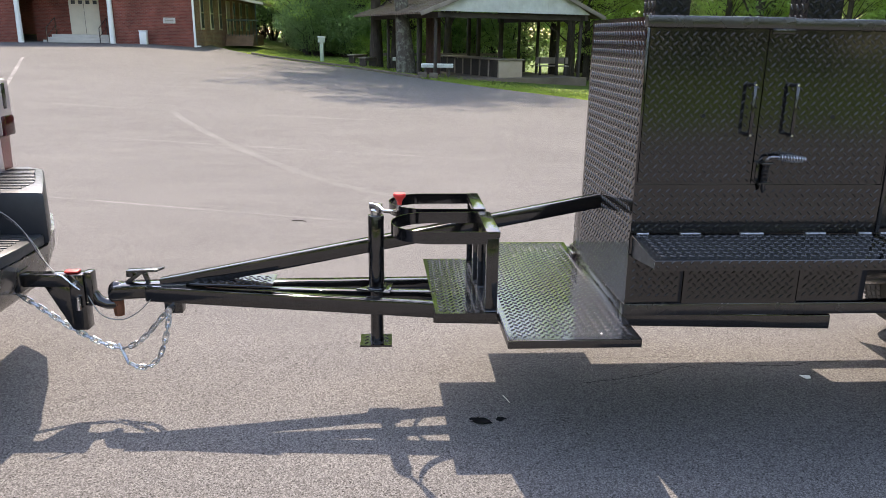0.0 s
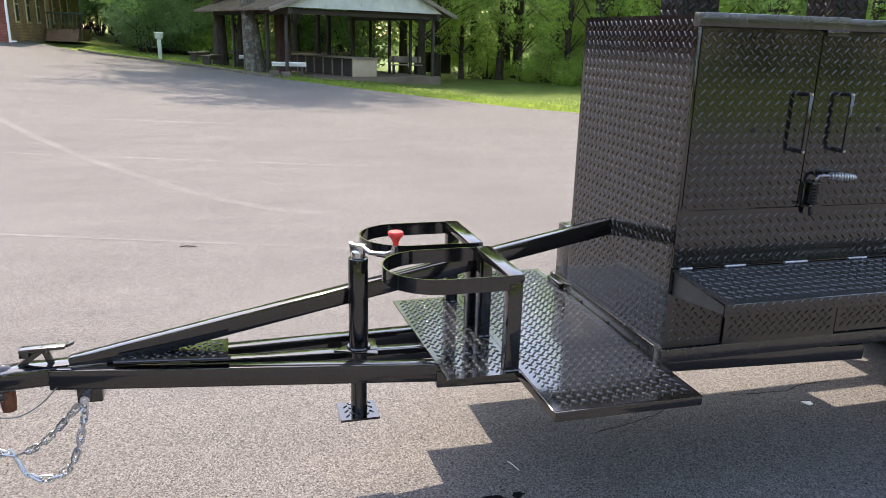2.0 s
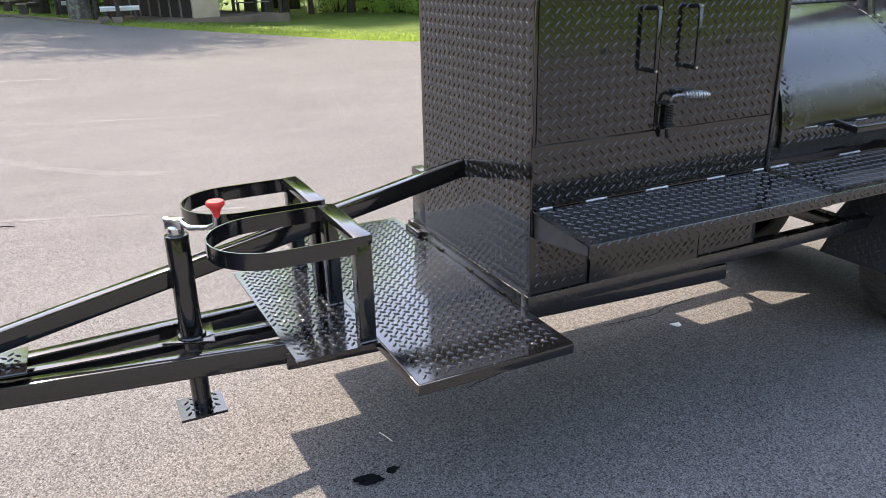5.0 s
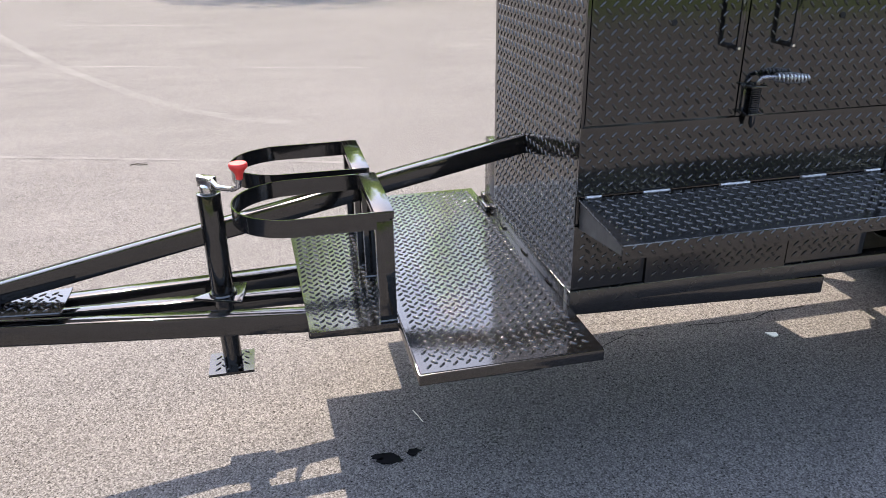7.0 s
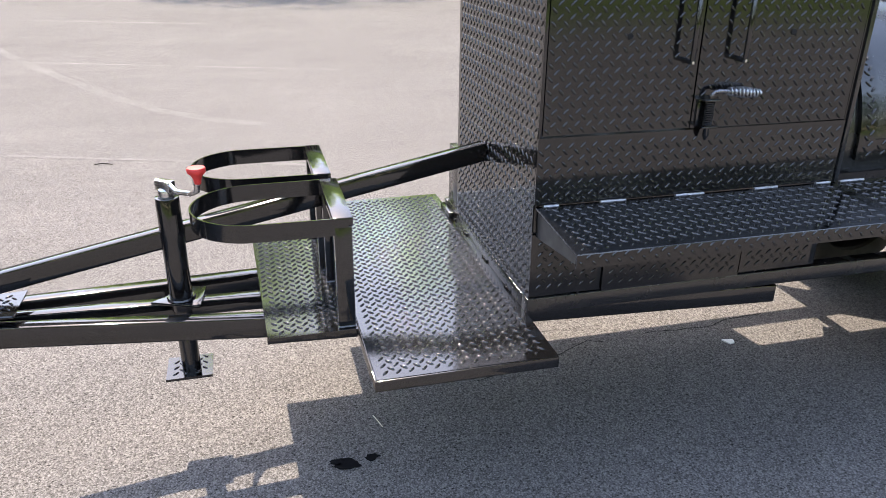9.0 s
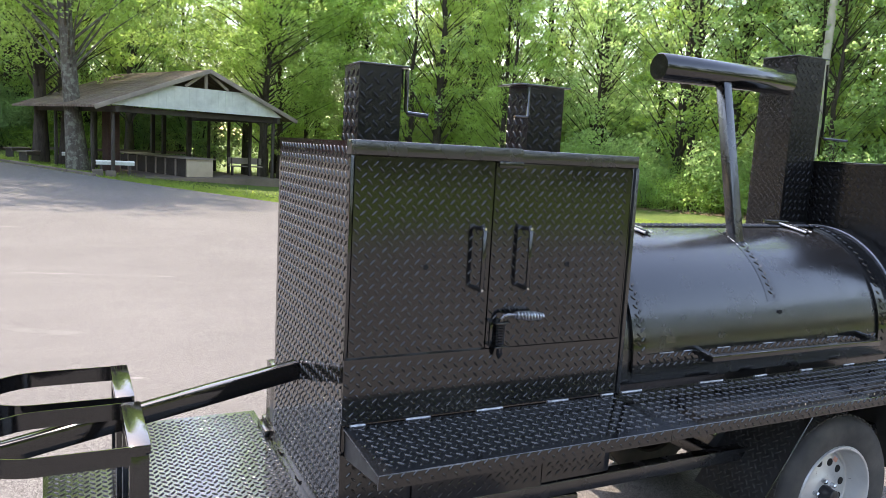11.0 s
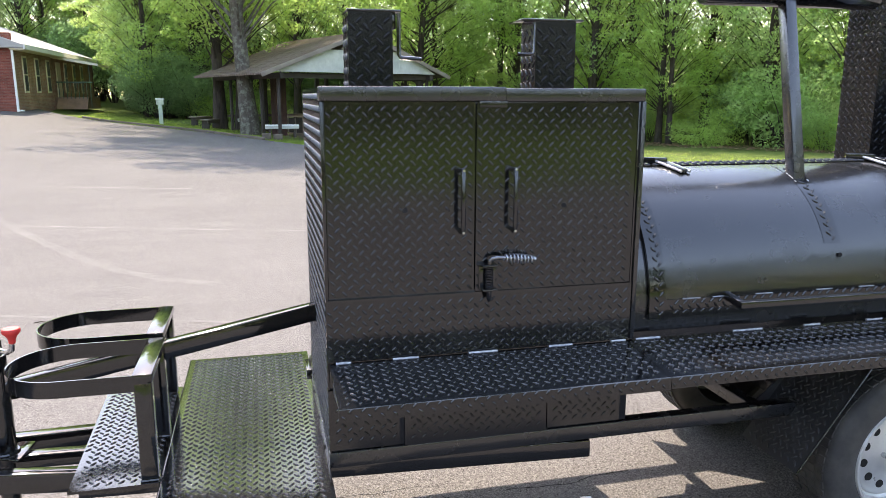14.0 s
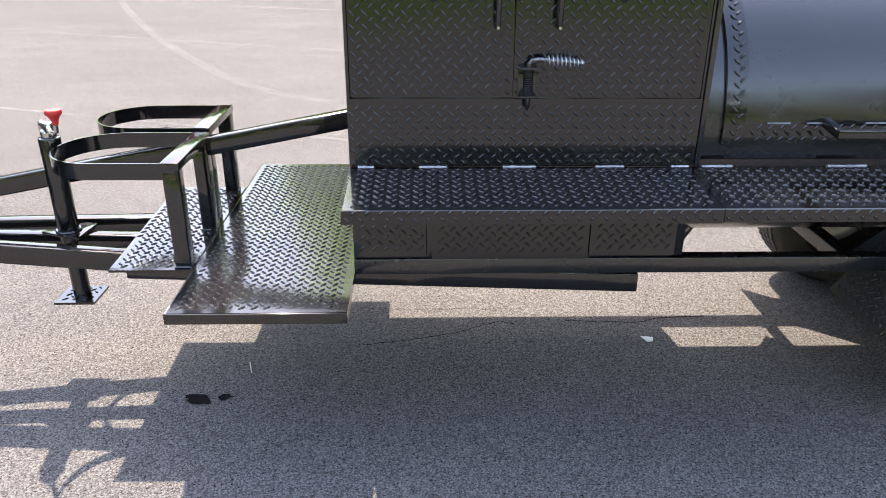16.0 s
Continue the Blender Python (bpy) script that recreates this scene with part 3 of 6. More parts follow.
# coupler
coupler = part("coupler", Geo().prism([(-1.235, 0.492), (-1.215, 0.545), (-1.16, 0.552), (-1.1, 0.553), (-0.88, 0.558), (-0.88, 0.492), (-1.1, 0.486), (-1.22, 0.478)], "y", 3.105, 3.195), M["gloss"], trailer, "black ball coupler", bevel=0.012)
part("ball_socket", Geo().revolve([(0.474, 0.0), (0.474, 0.036), (0.484, 0.040), (0.512, 0.040), (0.540, 0.032), (0.556, 0.017), (0.560, 0.0)], (-1.205, 3.15, 0), "z", 28), M["gloss"], coupler, "rounded socket over the hitch ball", smooth=True)
part("coupler_latch", Geo().beam((-1.155, 3.15, 0.552), (-1.075, 3.15, 0.612), 0.035, 0.018).beam((-1.15, 3.15, 0.608), (-1.01, 3.15, 0.612), 0.04, 0.012).beam((-1.15, 3.15, 0.598), (-1.12, 3.15, 0.598), 0.042, 0.03).beam((-1.075, 3.15, 0.60), (-1.06, 3.15, 0.553), 0.02, 0.02).beam((-1.01, 3.15, 0.612), (-0.985, 3.15, 0.622), 0.018, 0.01), M["satin"], coupler, "folding latch lever", bevel=0.003)
part("chain_bracket", Geo().box(-0.985, -0.905, 3.10, 3.16, 0.418, 0.49), M["gloss"], coupler, bevel=0.005)
part("chain_bolt", Geo().revolve([(-0.02, 0.0), (-0.02, 0.016), (0.05, 0.016), (0.05, 0.0)], (-0.955, 3.085, 0.445), "y", 8), M["zinc"], coupler)

# safety chain
link_mesh = None
chain = part("safety_chain", Geo().tube([(-1.215, 3.12, 0.265), (-1.2, 3.115, 0.24), (-1.18, 3.1, 0.205), (-1.16, 3.08, 0.178)], 0.0075, 8), M["zinc"], trailer, "zinc-plated steel safety chain hanging in a loop")


def chain_run(pts, step=0.034):
    global link_mesh
    pts = [Vector(p) for p in pts]
    fine = []
    for i in range(len(pts) - 1):
        p0, p1, p2, p3 = pts[max(0, i - 1)], pts[i], pts[i + 1], pts[min(len(pts) - 1, i + 2)]
        for k in range(40):
            t = k / 40
            fine.append(0.5 * ((2 * p1) + (p2 - p0) * t + (2 * p0 - 5 * p1 + 4 * p2 - p3) * t * t + (3 * p1 - p0 - 3 * p2 + p3) * t ** 3))
    fine.append(pts[-1])
    walked, k = 0.0, 0
    marks = [fine[0]]
    for a, b in zip(fine, fine[1:]):
        walked += (b - a).length
        if walked >= step:
            marks.append(b)
            walked = 0.0
    for a, b in zip(marks, marks[1:]):
        d = (b - a).normalized()
        rot = d.to_track_quat("X", "Z").to_matrix().to_4x4() @ Matrix.Rotation(radians(90 * (k % 2) + 18), 4, "X")
        m = Matrix.Translation((a + b) / 2) @ rot
        if link_mesh is None:
            path = [(0.017 + 0.0 + 0.010 * math.cos(radians(a2)), 0.010 * math.sin(radians(a2)), 0) for a2 in range(-90, 91, 30)]
            path += [(-0.017 + 0.010 * math.cos(radians(a2)), 0.010 * math.sin(radians(a2)), 0) for a2 in range(90, 271, 30)]
            link_mesh = mesh_of("link", Geo().tube(path, 0.0042, 6, closed=True), M["zinc"], smooth=True)
        c = new("chain_link", link_mesh)
        c.parent = chain
        c.matrix_parent_inverse = chain.matrix_world.inverted()
        c.matrix_basis = m
        k += 1


chain_run([(-0.955, 3.075, 0.445), (-1.00, 3.075, 0.40), (-1.06, 3.09, 0.33), (-1.13, 3.10, 0.27), (-1.20, 3.12, 0.24)])
chain_run([(-0.955, 3.08, 0.44), (-0.965, 3.06, 0.37), (-0.985, 3.05, 0.29), (-1.015, 3.05, 0.22), (-1.06, 3.05, 0.182), (-1.12, 3.055, 0.178), (-1.165, 3.08, 0.20)])
chain_run([(-1.20, 3.12, 0.24), (-1.30, 3.13, 0.27), (-1.42, 3.15, 0.33), (-1.52, 3.16, 0.40), (-1.60, 3.17, 0.455), (-1.68, 3.18, 0.50)])

# jack
JX, JY = -0.026, 3.14
jack = part("jack_tube", Geo().revolve([(0.485, 0.0), (0.485, 0.036), (0.868, 0.036), (0.868, 0.0)], (JX, JY, 0), "z", 28), M["gloss"], trailer, "round black tongue jack", bevel=0.002)
part("jack_inner_tube", Geo().revolve([(0.262, 0.0), (0.262, 0.0305), (0.50, 0.0305), (0.50, 0.0)], (JX, JY, 0), "z", 24), M["gloss"], jack, smooth=True)
part("jack_foot", Geo().box(JX - 0.078, JX + 0.069, JY - 0.068, JY + 0.070, 0.253, 0.262).lugs((JX - 0.078, JY - 0.068, 0.262), (1, 0, 0), (0, 1, 0), 0.147, 0.147), M["tread"], jack, "square tread plate jack foot")
part("jack_mount", Geo().prism([(JX - 0.095, JY - 0.01), (JX + 0.06, JY - 0.075), (JX + 0.075, JY + 0.07), (JX + 0.03, JY + 0.08)], "z", 0.512, 0.522), M["gloss"], jack, bevel=0.003)
part("weld_bead", Geo().tube([(JX + 0.039 * math.cos(a * 0.35), JY + 0.039 * math.sin(a * 0.35), 0.525) for a in range(18)], 0.006, 6, closed=True), M["gloss"], jack)
part("jack_cap", Geo().revolve([(0.868, 0.0), (0.868, 0.026), (0.893, 0.025), (0.903, 0.012), (0.903, 0.0)], (JX, JY, 0), "z", 18).beam((JX - 0.022, JY + 0.014, 0.905), (JX + 0.022, JY - 0.02, 0.905), 0.03, 0.034), M["steel"], jack, "bright zinc jack head", bevel=0.003)
crank = part("crank_arm", Geo().tube([(JX - 0.025, JY + 0.02, 0.915), (JX + 0.015, JY - 0.02, 0.912), (JX + 0.035, JY - 0.05, 0.898), (JX + 0.08, JY - 0.115, 0.91), (JX + 0.10, JY - 0.14, 0.925), (JX + 0.106, JY - 0.147, 0.975)], 0.0085, 10), M["steel"], jack, "bent bright steel crank", smooth=True)
part("crank_grip", Geo().revolve([(0.945, 0.0), (0.95, 0.010), (0.962, 0.011), (0.975, 0.017), (0.984, 0.026), (0.993, 0.027), (0.998, 0.024), (0.999, 0.0)], (JX + 0.106, JY - 0.147, 0), "z", 20), M["red_rubber"], jack, "red crank grip", smooth=True)

# rack plate and tank holders
rack_plate = part("rack_plate", Geo().prism([(0.232, 2.828), (0.4995, 2.828), (0.4995, 3.64), (0.206, 3.64)], "z", 0.501, 0.509).lugs((0.206, 2.828, 0.509), (1, 0, 0), (0, 1, 0), 0.288, 0.812, keep=lambda a, b: a > 0.038 - 0.032 * b, wide=0.0084, tall=0.0040), M["tread"], trailer, "tread plate floor under the bottle holders")


def bottle_holder(y0, y1, top, xb):
    r = (y1 - y0) / 2 - 0.002
    cy = (y0 + y1) / 2
    cx = xb - 0.455 + r
    holder = part("bottle_holder", Geo().box(xb - 0.055, xb + 0.004, y0, y1, top - 0.028, top), M["gloss"], trailer, "black steel hoop holder for a gas bottle", bevel=0.004)
    out = [(xb - 0.01, y0)] + [(p[0], p[1]) for p in arc(cx, cy, r, 270, 90, 24)] + [(xb - 0.01, y1)]
    inn = [(xb - 0.01, y0 + 0.005)] + [(p[0], p[1]) for p in arc(cx, cy, r - 0.005, 270, 90, 24)] + [(xb - 0.01, y1 - 0.005)]
    g = Geo()
    n = len(out)
    z0, z1 = top - 0.055, top - 0.002
    g.add([(*p, z) for z in (z0, z1) for loop in (out, inn) for p in loop], [])
    o0, i0, o1, i1 = 0, n, 2 * n, 3 * n
    for k in range(n - 1):
        g.f += [(o0 + k, o1 + k, o1 + k + 1, o0 + k + 1), (i0 + k + 1, i1 + k + 1, i1 + k, i0 + k), (o1 + k, i1 + k, i1 + k + 1, o1 + k + 1), (o0 + k + 1, i0 + k + 1, i0 + k, o0 + k)]
    # tread lugs rolled into the flat bar
    for k in range(n - 1):
        a, b = Vector((*out[k], 0)), Vector((*out[k + 1], 0))
        d = (b - a)
        steps = max(1, int(d.length / 0.03))
        for s in range(steps):
            p = a + d * ((s + 0.5) / steps)
            zz = top - 0.03 + (0.011 if (k + s) % 2 else -0.011)
            nrm = d.normalized().cross(Vector((0, 0, 1)))
            u = (d.normalized() + Vector((0, 0, 0.9 if (k + s) % 2 else -0.9))).normalized()
            w = nrm.cross(u)
            base = [p + Vector((0, 0, zz)) + u * (0.011 * math.cos(q * math.pi / 4)) + w * (0.004 * math.sin(q * math.pi / 4)) for q in range(8)]
            tip = [p + Vector((0, 0, zz)) - nrm * 0.0 + nrm * (-0.0016) + u * (0.007 * math.cos(q * math.pi / 4)) + w * (0.002 * math.sin(q * math.pi / 4)) for q in range(8)]
            tip = [t + 2 * 0.0016 * nrm for t in tip]
            g.add(base + tip, [(q, (q + 1) % 8, 8 + (q + 1) % 8, 8 + q) for q in range(8)] + [tuple(range(8, 16))])
    part("hoop", g, M["gloss"], holder, smooth=True)
    for yp in (y0 + 0.0, y1 - 0.05):
        part("leg", Geo().box(xb - 0.052, xb, yp, yp + 0.05, 0.509, top - 0.028), M["gloss"], holder, bevel=0.004)
        part("weld_bead", weld_line((xb - 0.054, yp - 0.002, 0.512), (xb + 0.0, yp - 0.002, 0.512), 0.005), M["gloss"], holder)
    part("inner_bar", Geo().box(xb - 0.10, xb - 0.055, y0 + 0.005, y0 + 0.03, top - 0.05, top - 0.02), M["gloss"], holder, bevel=0.003)


bottle_holder(2.845, 3.215, 0.866, 0.497)
bottle_holder(3.262, 3.622, 0.868, 0.484)

# front platform
part("front_platform", Geo().box(0.506, 1.0335, 2.541, 3.97, 0.478, 0.507).lugs((0.506, 2.541, 0.507), (1, 0, 0), (0, 1, 0), 0.524, 1.429, wide=0.0084, tall=0.0040), M["tread"], trailer, "black tread plate deck in front of the cabinet")
part("platform_rim", Geo().box(0.500, 1.034, 2.534, 2.541, 0.472, 0.506).box(0.500, 0.506, 2.541, 3.97, 0.472, 0.506), M["gloss"], trailer, bevel=0.002)
part("side_angle", Geo().box(1.012, 1.033, 3.66, 3.80, 0.507, 0.53), M["gloss"], trailer, bevel=0.004)
for ya in (2.95, 3.2, 3.46, 3.62):
    part("weld_bead", weld_line((1.031, ya, 0.511), (1.031, ya + 0.05, 0.511), 0.005), M["gloss"], trailer)

# cabinet
cabinet = part("cabinet", Geo().box(CX0 + 0.005, CX1, CY0 + 0.005, CY1, CZ0, CZ1 - 0.002), M["gloss"], trailer, "tall black tread plate warming cabinet with two doors", bevel=0.004)
part("side_panel", Geo().box(CX0, CX0 + 0.005, CY0 + 0.002, CY1, 0.510, CZ1).lugs((CX0, CY1, 0.510), (0, -1, 0), (0, 0, 1), CY1 - CY0 - 0.002, CZ1 - 0.510, tall=0.0028, margin=0.002), M["tread"], cabinet)
part("front_panel", tread_panel(CX0, CX1 - 0.012, 0.872, 1.0755, CY0 - 0.006, 0.011, margin=0.001), M["tread"], cabinet)
for x0, x1 in ((CX0, CX0 + 0.0095), (2.079, CX1 - 0.0105)):
    part("door_jamb", Geo().box(x0, x1, CY0 - 0.005, CY0 + 0.005, 1.0755, 1.69), M["gloss"], cabinet, bevel=0.001)
part("door", tread_panel(CX0 + 0.012, 1.517, 1.084, 1.688, CY0 - 0.006, 0.005, margin=0.001), M["tread"], cabinet, "left tread plate door")
part("door", tread_panel(1.522, 2.076, 1.080, 1.686, CY0 - 0.006, 0.005, margin=0.001), M["tread"], cabinet, "right tread plate door")
part("top_trim", Geo().box(CX0 - 0.003, 1.616, CY0 - 0.014, CY0 + 0.03, 1.692, 1.735), M["satin"], cabinet, bevel=0.003)
part("top_trim", Geo().box(1.618, CX1 + 0.003, CY0 - 0.008, CY0 + 0.03, 1.690, 1.731), M["satin"], cabinet, bevel=0.003)
part("edge_trim", Geo().box(CX1 - 0.010, CX1 + 0.006, CY0 - 0.012, CY0 + 0.03, 0.87, 1.69), M["satin"], cabinet, bevel=0.003)
part("door_stop", Geo().box(1.53, 1.62, CY0 - 0.012, CY0 - 0.006, 1.672, 1.692), M["tread"], cabinet, bevel=0.001)
for xh in (1.29, 1.824):
    part("probe_hole", Geo().revolve([(CY0 - 0.0098, 0.0), (CY0 - 0.0098, 0.0085), (CY0 - 0.006, 0.0095)], (xh, 0, 1.355), "y", 16), M["hole"], cabinet, "drilled probe hole")
for xh in (1.468, 1.640):
    pull = part("door_handle", Geo().tube([(xh - 0.002, CY0 - 0.006, 1.478), (xh, CY0 - 0.045, 1.480), (xh, CY0 - 0.052, 1.472), (xh, CY0 - 0.052, 1.292), (xh, CY0 - 0.045, 1.284), (xh - 0.002, CY0 - 0.006, 1.286)], 0.0075, 10), M["gloss"], cabinet, "black bent-rod pull handle", smooth=True)
    for zz in (1.480, 1.284):
        part("handle_bolt", Geo().revolve([(-0.0575, 0.0), (-0.0575, 0.0045), (-0.05, 0.006), (-0.05, 0.0)], (xh, CY0, zz), "y", 10), M["steel"], cabinet)
LY = CY0 - 0.03
latch = part("latch_body", Geo().box(1.534, 1.590, CY0 - 0.0105, CY0 - 0.006, 1.086, 1.172).box(1.536, 1.588, CY0 - 0.047, CY0 - 0.0105, 1.166, 1.172).box(1.536, 1.588, CY0 - 0.047, CY0 - 0.0105, 1.086, 1.092), M["gloss"], cabinet, "black latch bracket with spring handle", bevel=0.0015)
part("latch_pin", Geo().revolve([(1.046, 0.0), (1.048, 0.003), (1.06, 0.009), (1.18, 0.009), (1.184, 0.0)], (1.562, LY, 0), "z", 14), M["gloss"], latch, smooth=True)
part("inner_spring", spring((1.562, LY, 1.094), (1.562, LY, 1.164), 0.0125, 0.0022, 13, 10, 0.0), M["cap"], latch, smooth=True)
part("latch_arm", Geo().tube([(1.562, LY, 1.165), (1.562, LY - 0.002, 1.182), (1.570, LY - 0.005, 1.193), (1.588, LY - 0.009, 1.196), (1.715, LY - 0.022, 1.187)], 0.0068, 10), M["dark_steel"], latch, "bent steel latch arm", smooth=True)
part("latch_spring", spring((1.605, LY - 0.011, 1.195), (1.709, LY - 0.021, 1.187), 0.0155, 0.0023, 9, 10, 0.35), M["zinc"], latch, "coiled steel spring grip", smooth=True)

# low boxes below the shelf
for x0, x1, z0 in ((CX0, 1.266, 0.568), (1.284, 1.786, 0.558), (1.790, 2.066, 0.568)):
    part("storage_front", tread_panel(x0, x1, z0, 0.775, CY0 - 0.004), M["tread"], trailer, "low tread plate storage front")
# the second box is an unseen rear block, added to shape the ground shadow
part("storage_box", Geo().box(CX0 + 0.004, 2.062, CY0 + 0.006, 3.64, 0.558, 0.85).box(1.04, 2.19, 3.64, 3.77, 0.548, 0.80), M["satin"], trailer, bevel=0.003)

# serving shelf
SHELF_X1 = 3.765
ZB, ZF, YF = 0.867, 0.843, 2.492
su = Vector((0, CY0 - YF, ZB - ZF))
for x0, x1, first in ((1.040, 2.075, True), (2.077, SHELF_X1, False)):
    g = Geo().prism([(YF, ZF), (CY0 - 0.004, ZB), (CY0 - 0.004, ZB - 0.006), (YF, ZF - 0.006)], "x", x0, x1)
    g.lugs((x0, YF, ZF), (1, 0, 0), su, x1 - x0, su.length, wide=0.0084, tall=0.0040)
    shelf = part("serving_shelf", g, M["tread"], trailer, "narrow black tread plate serving shelf")
    part("shelf_lip", Geo().box(x0 - (0.003 if first else 0), x1, YF - 0.006, YF, ZF - 0.036 - (0.003 if first else 0), ZF).lugs((x0, YF - 0.006, ZF - 0.036), (1, 0, 0), (0, 0, 1), x1 - x0, 0.04, length=0.02, margin=0.001), M["tread"], shelf)
    part("shelf_edge", Geo().tube([(x0, YF - 0.003, ZF), (x1, YF - 0.003, ZF)], 0.003, 8), M["gloss"], shelf)
part("shelf_gusset", Geo().prism([(YF - 0.002, ZF - 0.006), (CY0, ZB - 0.006), (CY0, ZB - 0.10), (YF - 0.002, ZF - 0.037)], "x", 1.050, 1.055), M["matte"], trailer)
for xa, xb in ((1.061, 1.109), (1.245, 1.33), (1.50, 1.60), (1.783, 1.869), (2.015, 2.07), (2.109, 2.204), (2.498, 2.62), (2.80, 2.87), (3.08, 3.15), (3.36, 3.43), (3.60, 3.66)):
    part("shelf_hinge", weld_line((xa, CY0 - 0.014, ZB + 0.003), (xb, CY0 - 0.014, ZB + 0.003), 0.0050, 0.007), M["hinge_steel"], trailer, "bare metal hinge weld at the back of the shelf")

# barrel cooking chamber
BY, BZ, BR = 3.28, 0.966, 0.465
BX0, BX1 = 2.10, 3.775
barrel = part("barrel", Geo().revolve([(BX0, 0.0), (BX0, BR)] + [(BX0 + (BX1 - BX0) * i / 12, BR) for i in range(1, 12)] + [(BX1, BR), (BX1, 0.0)], (0, BY, BZ), "x", 96), M["barrel"], trailer, "large round black smoker barrel with a curved lid", smooth=True)


def barrel_band(x0, x1, a0, a1, lift=0.004, tread=True, n=40, thick=0.005):
    """A curved plate on the barrel, from angle a0 to a1 (degrees, 180 is the near side, 90 the top)."""
    g = Geo()
    pts = []
    for r in (BR + lift - thick, BR + lift):
        for i in range(n + 1):
            a = radians(a0 + (a1 - a0) * i / n)
            for x in (x0, x1):
                pts.append((x, BY + r * math.cos(a), BZ + r * math.sin(a)))
    w = 2 * (n + 1)
    f = []
    for i in range(n):
        f += [(2 * i, 2 * i + 2, 2 * i + 3, 2 * i + 1), (w + 2 * i, w + 2 * i + 1, w + 2 * i + 3, w + 2 * i + 2)]
        f += [(2 * i, w + 2 * i, w + 2 * i + 2, 2 * i + 2), (2 * i + 1, 2 * i + 3, w + 2 * i + 3, w + 2 * i + 1)]
    f += [(0, 1, w + 1, w), (2 * n, w + 2 * n, w + 2 * n + 1, 2 * n + 1)]
    g.add(pts, f)
    if tread:
        rr = BR + lift
        la = math.degrees(0.0354 / rr)
        for kind in (0, 1):
            na = int(abs(a1 - a0) / la) + 1
            nx = int((x1 - x0) / 0.0354) + 1
            for i in range(na):
                for j in range(nx):
                    a = radians(min(a0, a1) + (i + 0.5 * kind + 0.3) * la)
                    x = x0 + (j + 0.5 * kind + 0.3) * 0.0354
                    if x > x1 - 0.012 or x < x0 + 0.012 or math.degrees(a) > max(a0, a1) - 1:
                        continue
                    rad = Vector((0, math.cos(a), math.sin(a)))
                    t = Vector((0, -math.sin(a), math.cos(a)))
                    o = Vector((x, BY, BZ)) + rad * rr
                    u = (Vector((1, 0, 0)) + (t if kind else -t)).normalized()
                    v = rad.cross(u)
                    ring = [(math.cos(q * math.pi / 4), math.sin(q * math.pi / 4)) for q in range(8)]
                    g.add([o + rad * h + u * (p * c) + v * (w * s) for p, w, h in ((0.0131, 0.0049, -0.0004), (0.0115, 0.0038, 0.0026), (0.0084, 0.0016, 0.0042)) for c, s in ring],
                          [(r + q, r + (q + 1) % 8, r + 8 + (q + 1) % 8, r + 8 + q) for r in (0, 8) for q in range(8)] + [tuple(range(16, 24))])
    return g


part("barrel_lid", barrel_band(2.230, 3.60, 98, 175.6, 0.004, False), M["barrel"], barrel, "curved lid of the barrel", smooth=True)
part("lid_band", barrel_band(2.165, 2.228, 100, 184, 0.014, thick=0.011), M["tread"], barrel, "tread plate strip beside the lid")
part("lid_band", barrel_band(3.602, 3.66, 100, 184, 0.014, thick=0.011), M["tread"], barrel, "tread plate strip beside the lid")
part("lid_band", barrel_band(2.230, 3.60, 176.2, 184, 0.006, True, 8), M["tread"], barrel, "tread plate strip below the lid")
part("lid_band", barrel_band(2.165, 3.66, 87, 97, 0.008, True, 8), M["tread"], barrel, "tread plate strip above the lid")
part("lid_patch", barrel_band(2.912, 2.985, 104, 155, 0.0055, True, 16, 0.003), M["tread"], barrel, "curved handle reinforcing strip", smooth=True)
part("probe_hole", Geo().revolve([(0, 0.0), (0, 0.0085), (0.004, 0.0085), (0.004, 0.0)], (2.968, BY - BR * math.cos(radians(19.5)) - 0.012, BZ + BR * math.sin(radians(19.5))), "y", 14), M["hole"], barrel)
part("end_weld", Geo().tube([(3.765, BY + (BR + 0.004) * math.cos(radians(a)), BZ + (BR + 0.004) * math.sin(radians(a))) for a in range(80, 196, 3)], 0.0045, 6), M["weld_dull"], barrel, smooth=True)
part("end_weld", Geo().tube([(3.665, BY + (BR + 0.007) * math.cos(radians(a)), BZ + (BR + 0.007) * math.sin(radians(a))) for a in range(96, 150, 3)], 0.0035, 6), M["weld_dull"], barrel, smooth=True)
for x in (2.30, 2.42, 2.60, 2.86, 3.05, 3.26):
    a = radians(180.2)
    part("weld_bead", weld_line((x, BY - BR - 0.005, BZ + 0.032), (x + 0.07, BY - BR - 0.005, BZ + 0.032), 0.0028), M["weld_dull"], barrel)
part("barrel_skirt", Geo().box(2.098, 3.76, 2.843, 2.85, 0.80, 0.95), M["matte"], trailer, bevel=0.002)
part("barrel_skirt", Geo().box(2.098, 3.70, 3.695, 3.702, 0.67, 0.99), M["satin"], trailer, bevel=0.002)
